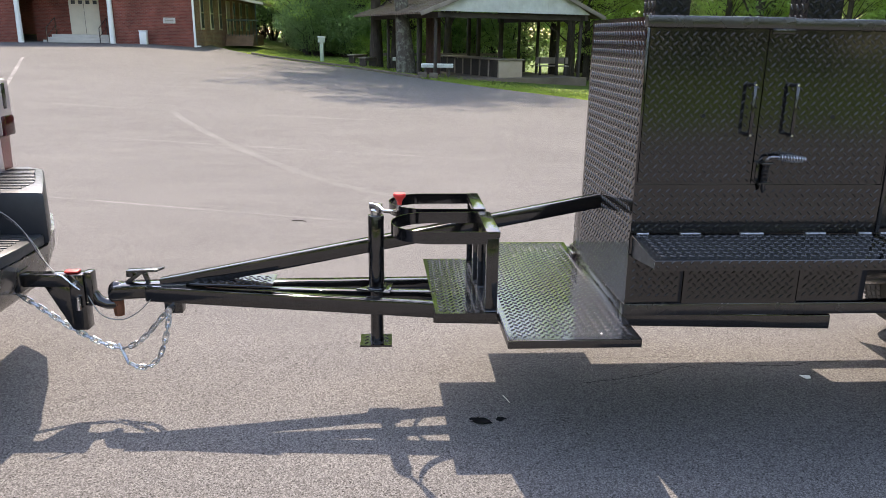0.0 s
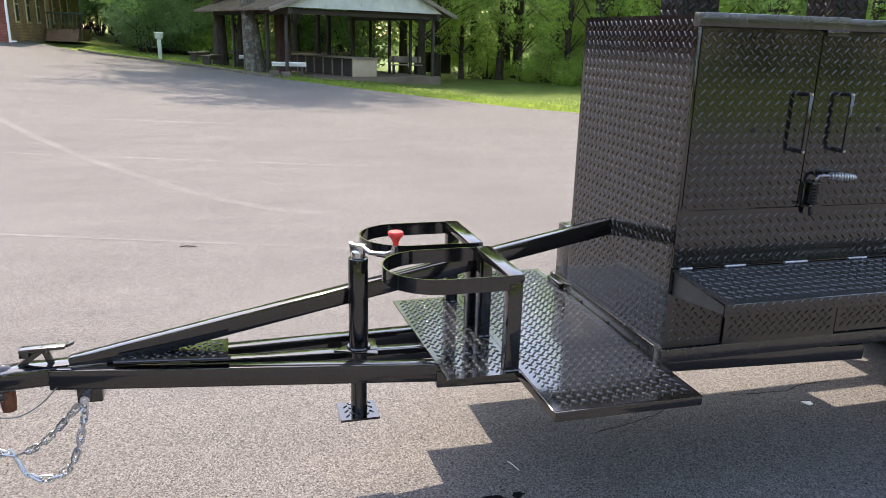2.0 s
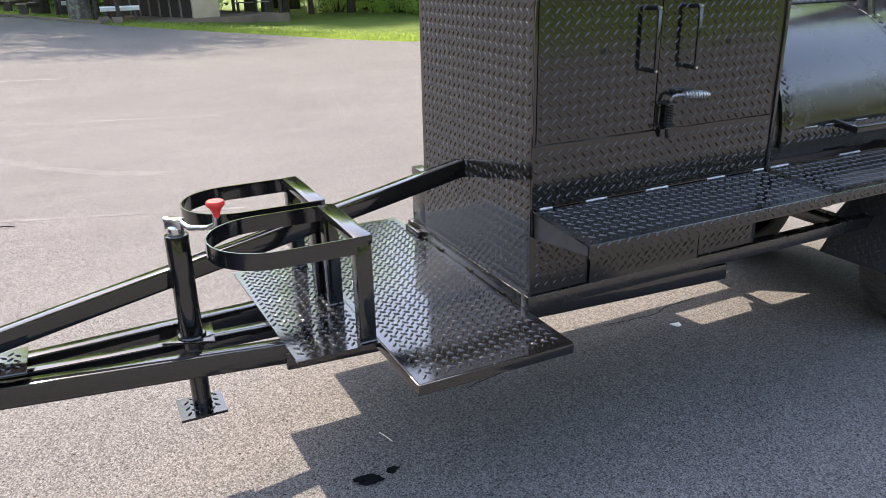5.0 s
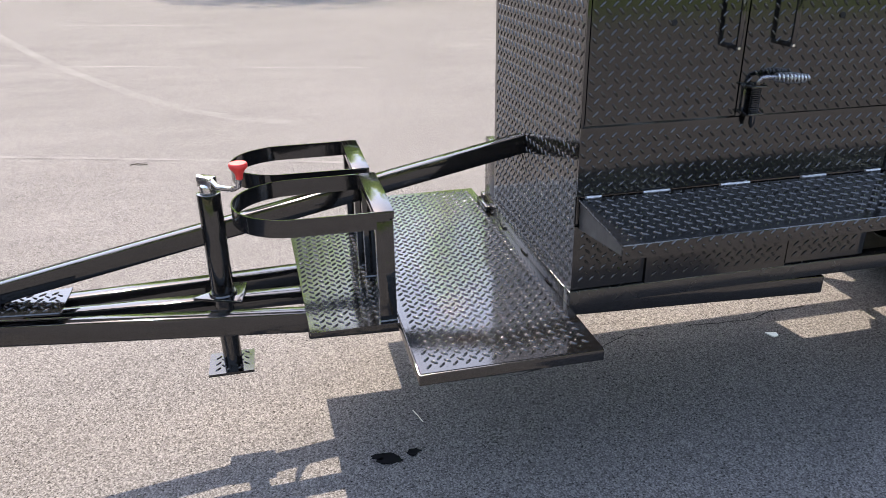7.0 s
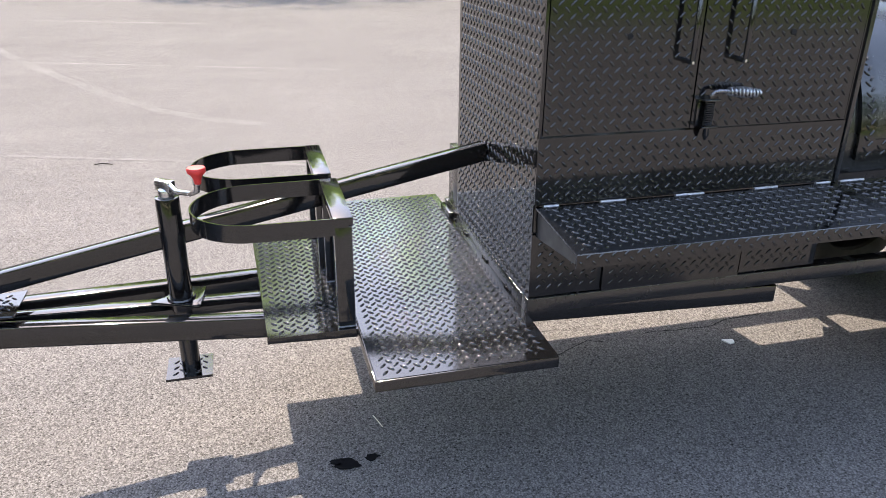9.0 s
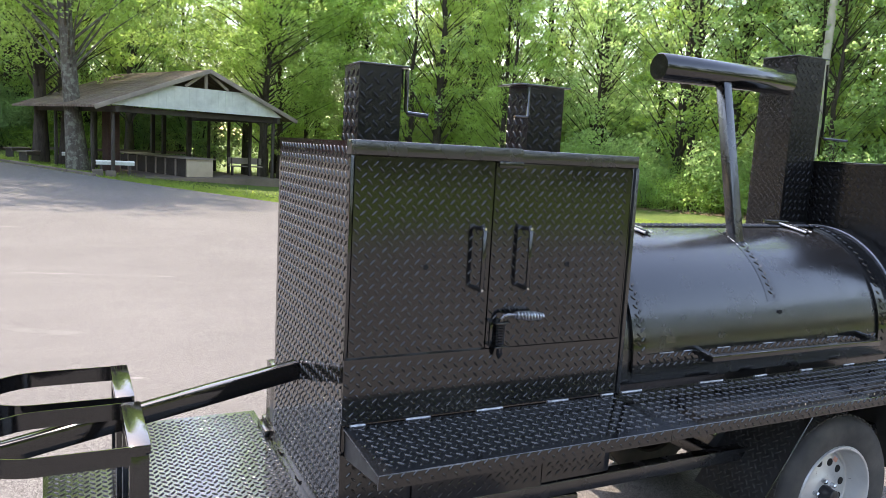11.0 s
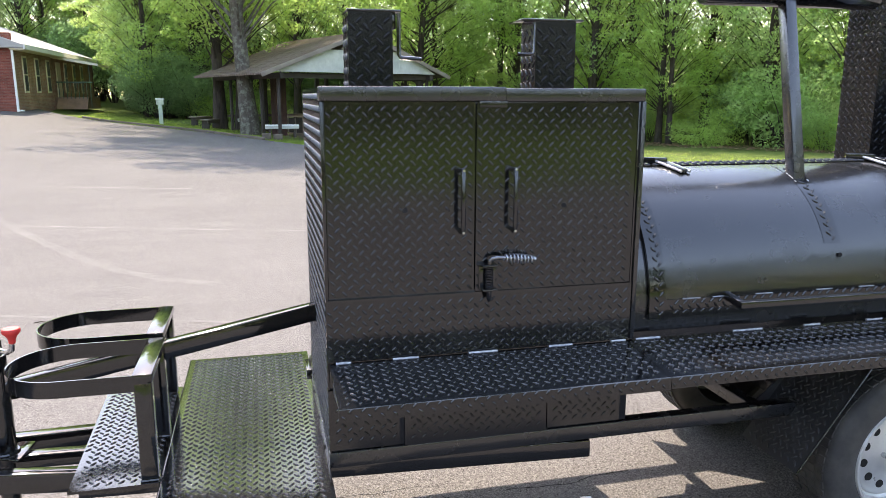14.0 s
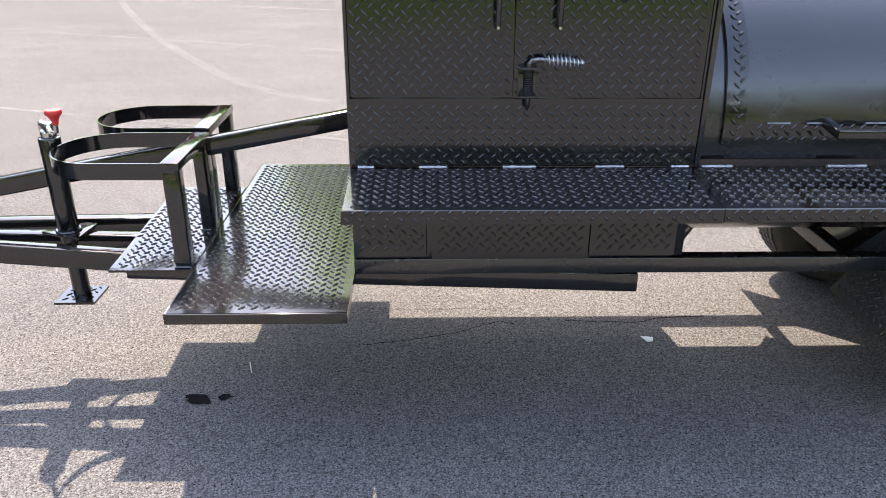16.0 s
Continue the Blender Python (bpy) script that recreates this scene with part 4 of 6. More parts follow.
for x in (2.40, 3.40):
    part("lid_hinge", Geo().beam((x + 0.02, BY + 0.0, BZ + BR + 0.022), (x, BY - 0.03, BZ + BR + 0.022), 0.11, 0.022).beam((x + 0.025, BY - 0.02, BZ + BR + 0.02), (x + 0.075, BY - 0.15, BZ + BR - 0.012), 0.028, 0.016), M["gloss"], barrel, "strap hinge of the lid", bevel=0.003)
    part("weld_bead", weld_line((x + 0.008, BY - 0.02, BZ + BR + 0.022), (x + 0.056, BY - 0.155, BZ + BR - 0.012), 0.006), M["weld"], barrel)
    part("weld_bead", weld_line((x + 0.044, BY - 0.02, BZ + BR + 0.022), (x + 0.094, BY - 0.155, BZ + BR - 0.012), 0.006), M["weld"], barrel)
# lid handle rail
rail_y = 2.716
handle = part("lid_handle", Geo().beam((2.465, rail_y, 0.99), (3.47, rail_y, 0.985), 0.026, 0.026), M["gloss"], barrel, "square bar handle along the lid", bevel=0.003)
for x in (2.478, 3.457):
    part("handle_arm", Geo().beam((x, 2.83, 1.004), (x, rail_y, 0.989), 0.026, 0.026), M["gloss"], barrel, bevel=0.003)
# counterweight
part("counterweight_post", Geo().beam((2.95, 3.085, 1.36), (2.99, 3.29, 2.09), 0.052, 0.052, (0, 1, 0)), M["satin"], barrel, "square post leaning back over the barrel", bevel=0.006)
part("counterweight", Geo().revolve([(2.615, 0.0), (2.615, 0.056), (2.62, 0.06), (3.425, 0.06), (3.43, 0.056), (3.43, 0.0)], (0, 3.31, 2.128), "x", 40), M["gloss"], barrel, "thick black pipe counterweight", smooth=True)
for dx in (-0.03, 0.03):
    part("weld_bead", weld_line((2.95 + dx, 3.05, 1.372), (2.95 + dx, 3.11, 1.40), 0.006), M["weld"], barrel)


# chimneys and smoke stack
def chimney(x0, x1, y0, y1, z0, z1, label, lid, step=0.047):
    big = step / 0.0354
    body = part("chimney", Geo().box(x0, x1, y0, y1, z0, z1)
                .lugs((x0, y0, z0), (1, 0, 0), (0, 0, 1), x1 - x0, z1 - z0, pitch=step, length=0.0262 * big, wide=0.0095 * big, margin=0.0)
                .lugs((x0, y1, z0), (0, -1, 0), (0, 0, 1), y1 - y0, z1 - z0, pitch=step, length=0.0262 * big, wide=0.0095 * big, margin=0.0), M["stack"], trailer, label, smooth=True)
    part("chimney_lid", Geo().box(x0 - lid, x1 + 0.03, y0 - 0.004, y1 + 0.004, z1, z1 + 0.007), M["gloss"], body, bevel=0.002)
    return body


c1 = chimney(1.162, 1.313, 3.106, 3.255, 1.73, 1.984, "short square tread plate chimney with a flap lid", 0.003)
part("damper_handle", Geo().tube([(1.335, 3.112, 1.98), (1.335, 3.11, 1.845), (1.341, 3.108, 1.834), (1.41, 3.09, 1.829)], 0.0075, 8), M["gloss"], c1, "bent rod damper handle", smooth=True)
part("damper_hinge", Geo().box(1.313, 1.328, 3.125, 3.24, 1.93, 1.983), M["gloss"], c1, bevel=0.002)
c2 = chimney(1.829, 1.981, 3.106, 3.258, 1.73, 1.968, "short square tread plate chimney with a flap lid", 0.05)
part("damper_handle", Geo().tube([(1.824, 3.108, 1.962), (1.822, 3.10, 1.862), (1.816, 3.096, 1.853), (1.755, 3.085, 1.851)], 0.006, 8), M["gloss"], c2, "bent rod damper handle", smooth=True)
st = chimney(3.540, 3.745, 3.35, 3.56, 1.30, 2.272, "tall square tread plate smoke stack", 0.004, 0.037)
part("damper_rod", Geo().tube([(3.765, 3.35, 2.25), (3.78, 3.345, 1.89), (3.786, 3.34, 1.88), (3.93, 3.31, 1.875)], 0.007, 8), M["gloss"], st, smooth=True)

# firebox
FX0, FX1, FY0, FY1, FZ0, FZ1 = 3.772, 4.27, 2.80, 3.75, 0.415, 1.752
firebox = part("firebox", Geo().box(FX0 + 0.004, FX1, FY0 + 0.004, FY1, FZ0, FZ1 - 0.003), M["gloss"], trailer, "upright black tread plate firebox", bevel=0.004)
part("firebox_panel", Geo().box(FX0, FX0 + 0.004, FY0, FY1, FZ0, FZ1).lugs((FX0, FY1, FZ0), (0, -1, 0), (0, 0, 1), FY1 - FY0, FZ1 - FZ0, margin=0.002), M["stack"], firebox, smooth=True)
part("firebox_panel", tread_panel(FX0, FX1, FZ0, FZ1, FY0, margin=0.002), M["tread"], firebox)
part("firebox_top_trim", Geo().box(FX0 - 0.004, FX1 + 0.03, FY0 - 0.004, FY1, FZ1, FZ1 + 0.012), M["gloss"], firebox, bevel=0.003)
part("firebox_door_frame", Geo().box(FX1, FX1 + 0.03, FY0 - 0.004, FY1, 0.96, FZ1).box(FX1, FX1 + 0.018, FY0, FY1, 0.46, 0.93), M["gloss"], firebox, bevel=0.004)
part("thermometer", Geo().revolve([(0.0, 0.0), (0.0, 0.114), (-0.008, 0.118), (-0.012, 0.114), (-0.012, 0.106)], (4.02, FY0 - 0.001, 1.642), "y", 48), M["steel"], firebox, "large round bright dial thermometer", smooth=True)
part("dial", Geo().revolve([(-0.010, 0.107), (-0.0105, 0.05), (-0.011, 0.0)], (4.02, FY0 - 0.001, 1.642), "y", 48), M["dial"], firebox, smooth=True)
part("needle", Geo().beam((3.99, FY0 - 0.0135, 1.617), (4.07, FY0 - 0.0135, 1.672), 0.004, 0.002, (0, 1, 0)).box(4.08, 4.097, FY0 - 0.0145, FY0 - 0.0125, 1.583, 1.589), M["satin"], firebox)
cup = part("firebox_shelf", Geo().box(3.80, 4.26, 2.68, FY0, 1.103, 1.109), M["tread"], firebox, "small folding shelf with triangular brackets")
part("shelf_bracket", Geo().prism([(FY0, 1.10), (2.685, 1.10), (FY0, 0.97)], "x", 4.02, 4.025), M["matte"], cup)
part("shelf_back", Geo().box(3.80, 3.815, FY0 - 0.012, FY0, 1.10, 1.44), M["gloss"], cup, bevel=0.002)
for zz, xo in ((1.375, 0.15), (0.705, 0.07)):
    part("firebox_latch", Geo().box(FX1 - 0.11, FX1 + xo, FY0 - 0.03, FY0 - 0.006, zz - 0.022, zz + 0.022).box(FX1 + xo - 0.03, FX1 + xo + 0.02, FY0 - 0.045, FY0, zz - 0.03, zz + 0.03), M["gloss"], firebox, "latch bar with hanging spring grip", bevel=0.004)
    part("latch_rod", Geo().tube([(FX1 + xo, FY0 - 0.04, zz), (FX1 + xo + 0.05, FY0 - 0.05, zz), (FX1 + xo + 0.06, FY0 - 0.05, zz - 0.02), (FX1 + xo + 0.06, FY0 - 0.05, zz - 0.14)], 0.006, 8), M["gloss"], firebox, smooth=True)
    part("latch_spring", spring((FX1 + xo + 0.06, FY0 - 0.05, zz - 0.04), (FX1 + xo + 0.06, FY0 - 0.05, zz - 0.13), 0.02, 0.003, 8, 10, 0.45), M["cap"], firebox, smooth=True)

# wheels
WX, WZ = 3.215, 0.335


def build_wheel(y_out, sign):
    """y_out: the outer face; sign: +1 when the inside is towards +y."""
    y = lambda d: y_out + sign * d
    prof = [(0.215, 0.225), (0.23, 0.235), (0.232, 0.26), (0.226, 0.325), (0.208, 0.347), (0.186, 0.355), (0.115, 0.357), (0.045, 0.356), (0.020, 0.350), (0.004, 0.332), (-0.002, 0.29), (0.002, 0.25), (0.010, 0.231), (0.02, 0.222)]
    tyre = part("tyre", Geo().revolve([(y(a), r) for a, r in prof], (WX, 0, WZ), "y", 72), M["tyre"], trailer, "dusty black trailer tyre", smooth=True)
    g = Geo()
    for row, (a, w) in enumerate(((0.045, 0.030), (0.090, 0.034), (0.137, 0.034), (0.184, 0.030))):
        for k in range(64):
            t = 2 * math.pi * (k + 0.5 * (row % 2)) / 64
            m = Matrix.Rotation(-t, 4, "Y")
            b = Geo().box(-0.012, 0.012, -w / 2, w / 2, 0.0, 0.0065)
            o = Vector((WX, y(a), WZ)) + m @ Vector((0, 0, 0.3545))
            g.add([o + m @ Vector(p) for p in b.v], b.f)
    part("tread_pattern", g, M["tyre"], tyre)
    rim = part("rim", Geo().revolve([(y(d), r) for d, r in ((0.012, 0.23), (0.004, 0.226), (0.004, 0.217), (0.014, 0.209), (0.06, 0.199), (0.088, 0.194), (0.094, 0.184), (0.084, 0.176), (0.077, 0.16), (0.074, 0.09), (0.064, 0.078), (0.060, 0.045), (0.060, 0.0))], (WX, 0, WZ), "y", 64), M["rim"], tyre, "silver painted steel rim with round holes", smooth=True)
    for k in range(12):
        a = 2 * math.pi * k / 12 + 0.2
        c = (WX + 0.132 * math.cos(a), 0, WZ + 0.132 * math.sin(a))
        part("rim_hole", Geo().revolve([(y(0.0735), 0.0), (y(0.0735), 0.0165), (y(0.077), 0.018)], c, "y", 16), M["hole"], tyre)
    for k in range(5):
        a = 2 * math.pi * k / 5 + 0.5
        part("lug_nut", Geo().revolve([(y(0.064), 0.011), (y(0.042), 0.010), (y(0.038), 0.006), (y(0.038), 0.0)], (WX + 0.057 * math.cos(a), 0, WZ + 0.057 * math.sin(a)), "y", 6), M["steel"], tyre)
    part("hub", Geo().revolve([(y(0.064), 0.036), (y(0.040), 0.036), (y(0.034), 0.031), (y(0.008), 0.030), (y(0.004), 0.024), (y(0.004), 0.0)], (WX, 0, WZ), "y", 24), M["cap"], tyre, "dark grease hub cap", smooth=True)
    if sign > 0:
        part("rim_sticker", Geo().add([(WX + 0.055, y(0.0725), WZ + 0.135), (WX + 0.08, y(0.0725), WZ + 0.118), (WX + 0.092, y(0.0725), WZ + 0.134), (WX + 0.066, y(0.0725), WZ + 0.152)], [(0, 1, 2, 3)]), M["sticker"], tyre)


build_wheel(2.645, 1)
build_wheel(3.97, -1)
part("axle", Geo().beam((WX, 2.8, WZ), (WX, 3.85, WZ), 0.06, 0.06), M["satin"], trailer, bevel=0.004)
for yy in (2.90, 3.72):
    part("leaf_spring", Geo().tube([(2.80, yy, 0.47), (2.95, yy, 0.40), (3.235, yy, 0.375), (3.52, yy, 0.40), (3.67, yy, 0.47)], 0.022, 6), M["satin"], trailer)


# fenders
def fender(y0, y1):
    def slab(p, q, lugged):
        a, b = Vector((p[0], y0, p[1])), Vector((q[0], y0, q[1]))
        d = (b - a).normalized()
        nrm = Vector((0, 1, 0)).cross(d) * -1
        g = Geo().prism([p, q, (q[0] - nrm.x * 0.005, q[1] - nrm.z * 0.005), (p[0] - nrm.x * 0.005, p[1] - nrm.z * 0.005)], "y", y0, y1)
        if lugged:
            g.lugs(tuple(Vector((q[0], y1, q[1])) + nrm * 0.0003), tuple(a - b), (0, -1, 0), (b - a).length, y1 - y0)
        return g
    body = part("fender", slab((2.693, 0.367), (2.965, 0.742), True), M["matte"], trailer, "angular black fender over the wheel")
    part("fender_top", slab((2.965, 0.742), (3.59, 0.742), False), M["matte"], body)
    part("fender_rear", slab((3.59, 0.742), (3.787, 0.33), False), M["matte"], body)
    part("fender_edge", Geo().tube([(2.693, y0, 0.367), (2.965, y0, 0.742), (3.59, y0, 0.742), (3.787, y0, 0.33)], 0.004, 6), M["gloss"], body)
    part("fender_back", Geo().prism([(2.72, 0.5), (2.995, 0.73), (3.60, 0.73), (3.72, 0.5)], "y", y1 - 0.006, y1), M["matte"], body)
    return body


fender(2.62, 2.94)
fender(3.74, 3.99)
for yy in (2.68, 2.74):
    part("fender_bolt", Geo().revolve([(0, 0.0), (0, 0.008), (0.01, 0.008), (0.01, 0.0)], (3.775, yy, 0.385), "x", 8), M["steel"], trailer)
tail = part("tail_light", Geo().box(3.785, 3.838, 2.62, 2.72, 0.325, 0.425), M["gloss"], trailer, "red tail light behind the fender", bevel=0.006)
part("tail_lens", Geo().box(3.838, 3.888, 2.618, 2.722, 0.318, 0.412), M["red_lens"], tail, "red plastic lens", bevel=0.008)


# ---- tow truck ----
truck = thing("pickup_truck", (-3.0, 3.15, 0.0), "parked red pickup truck with grey bumper and black step pads", "truck")
TX = -2.05
bed = part("truck_bed", Geo().prism([(2.28, 0.62), (2.20, 0.80), (2.18, 1.15), (2.24, 1.42), (4.06, 1.42), (4.12, 1.15), (4.10, 0.80), (4.02, 0.62)], "x", TX - 2.2, TX), M["truck_paint"], truck, "dark red truck bed", bevel=0.03)
part("truck_cab", Geo().prism([(2.24, 0.5), (2.2, 1.2), (2.42, 1.88), (3.88, 1.88), (4.1, 1.2), (4.06, 0.5)], "x", TX - 4.2, TX - 2.25), M["truck_paint"], truck, bevel=0.06)
gate = part("tailgate", Geo().box(TX, TX + 0.03, 2.36, 3.94, 0.80, 1.42), M["truck_pale"], truck, "pale tailgate panel", bevel=0.012)
part("tailgate_cap", Geo().box(TX - 0.02, TX + 0.045, 2.36, 3.94, 1.42, 1.45), M["pad"], gate, bevel=0.01)
part("tailgate_badge", Geo().box(TX + 0.03, TX + 0.034, 3.3, 3.82, 1.21, 1.25), M["satin"], gate)
for y0 in (2.205, 3.955):
    lamp = part("tail_lamp", Geo().box(TX - 0.10, TX + 0.035, y0, y0 + 0.14, 1.10, 1.40), M["truck_pale"], truck, "pale lamp surround with small red tail lamp", bevel=0.02)
    part("lamp_lens", Geo().box(TX - 0.06, TX + 0.045, y0 + 0.01, y0 + 0.13, 1.10, 1.21), M["lamp_red"], lamp, "dark red lens", bevel=0.015)
    part("lamp_trim", Geo().box(TX - 0.02, TX + 0.04, y0 + 0.045, y0 + 0.085, 1.24, 1.38), M["satin"], lamp, bevel=0.01)
BUMP = [(TX - 0.02, 2.18), (-2.02, 2.18), (-1.93, 2.24), (-1.77, 2.55), (-1.625, 2.93), (-1.60, 3.15), (-1.60, 3.40), (-1.72, 3.75), (-1.86, 4.05), (-1.95, 4.12), (TX - 0.02, 4.12)]
face = Geo()
for z, back in ((0.66, 0.0), (0.56, 0.01), (0.46, 0.07), (0.40, 0.15)):
    face.add([(max(TX - 0.02, x - back), y, z) for x, y in BUMP], [])
nb = len(BUMP)
for r in range(3):
    face.f += [(r * nb + i, r * nb + (i + 1) % nb, (r + 1) * nb + (i + 1) % nb, (r + 1) * nb + i) for i in range(nb)]
face.f += [tuple(range(nb)), tuple(3 * nb + i for i in range(nb - 1, -1, -1))]
bumper = part("bumper", face, M["chrome"], truck, "dusty grey rear step bumper", smooth=True)
part("step_pad", Geo().prism([(TX - 0.02, 2.20), (-2.0, 2.20), (-1.94, 2.26), (-1.78, 2.55), (-1.62, 2.94), (TX - 0.02, 2.94)], "z", 0.66, 0.82), M["pad"], bumper, "ribbed black plastic step pad", bevel=0.02)
part("step_pad", Geo().prism([(TX - 0.02, 2.94), (-1.63, 2.94), (-1.61, 3.15), (-1.61, 3.40), (TX - 0.02, 3.40)], "z", 0.66, 0.715), M["pad"], bumper, "ribbed black plastic step pad", bevel=0.012)
part("step_pad", Geo().prism([(TX - 0.02, 3.40), (-1.585, 3.40), (-1.735, 3.75), (-1.87, 4.04), (-1.96, 4.10), (TX - 0.02, 4.10)], "z", 0.66, 0.92), M["pad"], bumper, "raised black corner step of the bumper", bevel=0.025)
for y0, n, z, x0, x1 in ((2.40, 12, 0.82, TX + 0.03, -1.78), (2.98, 10, 0.715, TX + 0.03, -1.66), (3.46, 14, 0.92, TX + 0.03, -1.72)):
    for k in range(n):
        yy = y0 + k * 0.04
        cut = 0.45 * max(0.0, abs(yy - 3.15) - 0.45)
        part("pad_rib", Geo().box(x0, x1 - cut, yy, yy + 0.016, z - 0.002, z + 0.005), M["pad"], bumper, bevel=0.002)
part("wire_clip", Geo().box(TX + 0.16, TX + 0.24, 3.30, 3.41, 0.715, 0.735), M["satin"], bumper, bevel=0.004)
part("rear_tyre", Geo().revolve([(2.22, 0.2), (2.22, 0.36), (2.26, 0.385), (2.42, 0.385), (2.46, 0.36), (2.46, 0.2)], (TX - 1.1, 0, 0.358), "y", 40, True), M["tyre"], truck, smooth=True)
part("rear_tyre", Geo().revolve([(3.84, 0.2), (3.84, 0.36), (3.88, 0.385), (4.04, 0.385), (4.08, 0.36), (4.08, 0.2)], (TX - 1.1, 0, 0.358), "y", 40, True), M["tyre"], truck, smooth=True)

# hitch mount in the receiver
hitch = part("receiver_tube", Geo().box(-2.0, -1.60, 3.115, 3.185, 0.535, 0.605).box(-1.63, -1.60, 3.10, 3.20, 0.52, 0.62), M["gloss"], truck, "black receiver tube", bevel=0.005)
mount = part("drop_mount", Geo().box(-1.62, -1.40, 3.122, 3.178, 0.54, 0.60)
             .prism([(-1.52, 0.545), (-1.395, 0.545), (-1.395, 0.33), (-1.415, 0.33)], "y", 3.135, 3.165)
             .box(-1.40, -1.335, 3.115, 3.185, 0.335, 0.60), M["gloss"], truck, "adjustable black drop hitch mount", bevel=0.005)
part("mount_head", Geo().box(-1.335, -1.30, 3.12, 3.18, 0.45, 0.61), M["gloss"], truck, bevel=0.006)
part("ball_tongue", Geo().tube([(-1.31, 3.15, 0.50), (-1.29, 3.15, 0.465), (-1.25, 3.15, 0.45), (-1.20, 3.15, 0.452)], 0.026, 10), M["gloss"], truck, smooth=True)
part("ball_nut", Geo().revolve([(0.395, 0.0), (0.395, 0.022), (0.43, 0.026), (0.47, 0.026), (0.47, 0.0)], (-1.205, 3.15, 0), "z", 8), M["rust"], truck, "rusty nut under the ball")
part("ball", Geo().revolve([(0.46, 0.018), (0.49, 0.02), (0.505, 0.026), (0.53, 0.027), (0.55, 0.015), (0.555, 0.0)], (-1.205, 3.15, 0), "z", 20), M["steel"], truck, smooth=True)
part("hitch_pin", Geo().tube([(-1.365, 3.09, 0.565), (-1.365, 3.21, 0.565)], 0.009, 10), M["steel"], truck)
part("pin_clip", Geo().tube([(-1.44, 3.09, 0.60), (-1.43, 3.085, 0.612), (-1.41, 3.085, 0.605), (-1.365, 3.085, 0.56), (-1.34, 3.085, 0.54)], 0.004, 6), M["steel"], truck)
part("pin", Geo().tube([(-1.36, 3.10, 0.50), (-1.36, 3.095, 0.44)], 0.011, 8), M["steel"], truck)
part("red_cap", Geo().box(-1.42, -1.36, 3.13, 3.17, 0.602, 0.612), M["red_rubber"], truck, bevel=0.003)


def bent(pts, r, per=8):
    """A smooth thin rod through a few places."""
    pts = [Vector(p) for p in pts]
    path = []
    for i in range(len(pts) - 1):
        p0, p1, p2, p3 = pts[max(0, i - 1)], pts[i], pts[i + 1], pts[min(len(pts) - 1, i + 2)]
        for k in range(per):
            t = k / per
            path.append(0.5 * ((2 * p1) + (p2 - p0) * t + (2 * p0 - 5 * p1 + 4 * p2 - p3) * t * t + (3 * p1 - p0 - 3 * p2 + p3) * t ** 3))
    return Geo().tube(path + [pts[-1]], r, 6)


part("wiring", bent([(-1.90, 3.36, 0.80), (-1.82, 3.36, 0.845), (-1.72, 3.34, 0.80), (-1.60, 3.27, 0.70), (-1.53, 3.2, 0.64), (-1.47, 3.15, 0.60)], 0.0028), M["cable"], truck, "thin pale wire hanging to the hitch", smooth=True)
part("wiring", bent([(-1.90, 3.37, 0.79), (-1.80, 3.36, 0.83), (-1.66, 3.30, 0.755), (-1.56, 3.22, 0.66), (-1.48, 3.16, 0.605)], 0.0028), M["satin"], truck, "thin black wire hanging to the hitch", smooth=True)
part("breakaway_wire", bent([(-1.34, 3.13, 0.53), (-1.27, 3.10, 0.42), (-1.18, 3.09, 0.395), (-1.10, 3.09, 0.43), (-1.03, 3.09, 0.50)], 0.0025), M["cable"], truck, smooth=True)


# ---- picnic pavilion ----
PX0, PX1, PY0, PY1 = 1.75, 8.05, 32.5, 39.8
PC = (PX0 + PX1) / 2
pz = -0.20
pav = thing("picnic_pavilion", (PC, 38, pz), "open wooden picnic pavilion with brown shingle roof and white gable", "pavilion")
part("slab", Geo().box(PX0 - 0.3, PX1 + 0.3, PY0 - 0.2, PY1 + 0.3, pz - 0.4, pz + 0.06), M["dirt"], pav, "bare earth floor")
EAVE_L, EAVE_R, RIDGE = 0.95, 8.85, 5.0
e_z, r_z = 2.50, 4.26
for i in range(5):
    y = PY0 + (PY1 - PY0) * i / 4
    for x in (PX0, PX1):
        part("post", Geo().box(x - 0.05, x + 0.05, y - 0.06, y + 0.06, ground_z(x, y) - 0.2, 2.55), M["dark_wood"], pav, bevel=0.01)
for x in (3.2, 4.7, 6.3):
    part("post", Geo().box(x - 0.08, x + 0.08, PY1 - 0.08, PY1 + 0.08, pz, 2.55), M["dark_wood"], pav, bevel=0.01)
for x, y in ((3.4, 38.6), (6.4, 36.5), (6.4, 38.9)):
    part("post", Geo().box(x - 0.08, x + 0.08, y - 0.08, y + 0.08, pz, 2.55), M["dark_wood"], pav, bevel=0.01)
part("brick_column", Geo().box(2.75, 3.2, 35.6, 36.1, pz, 2.6), M["column"], pav)
for x in (PX0, PX1):
    part("eave_beam", Geo().box(x - 0.07, x + 0.07, PY0 - 0.4, PY1 + 0.4, 2.32, 2.54), M["dark_wood"], pav)
part("tie_beam", Geo().box(PX0, PX1, PY0 - 0.06, PY0 + 0.06, 2.34, 2.54), M["dark_wood"], pav)
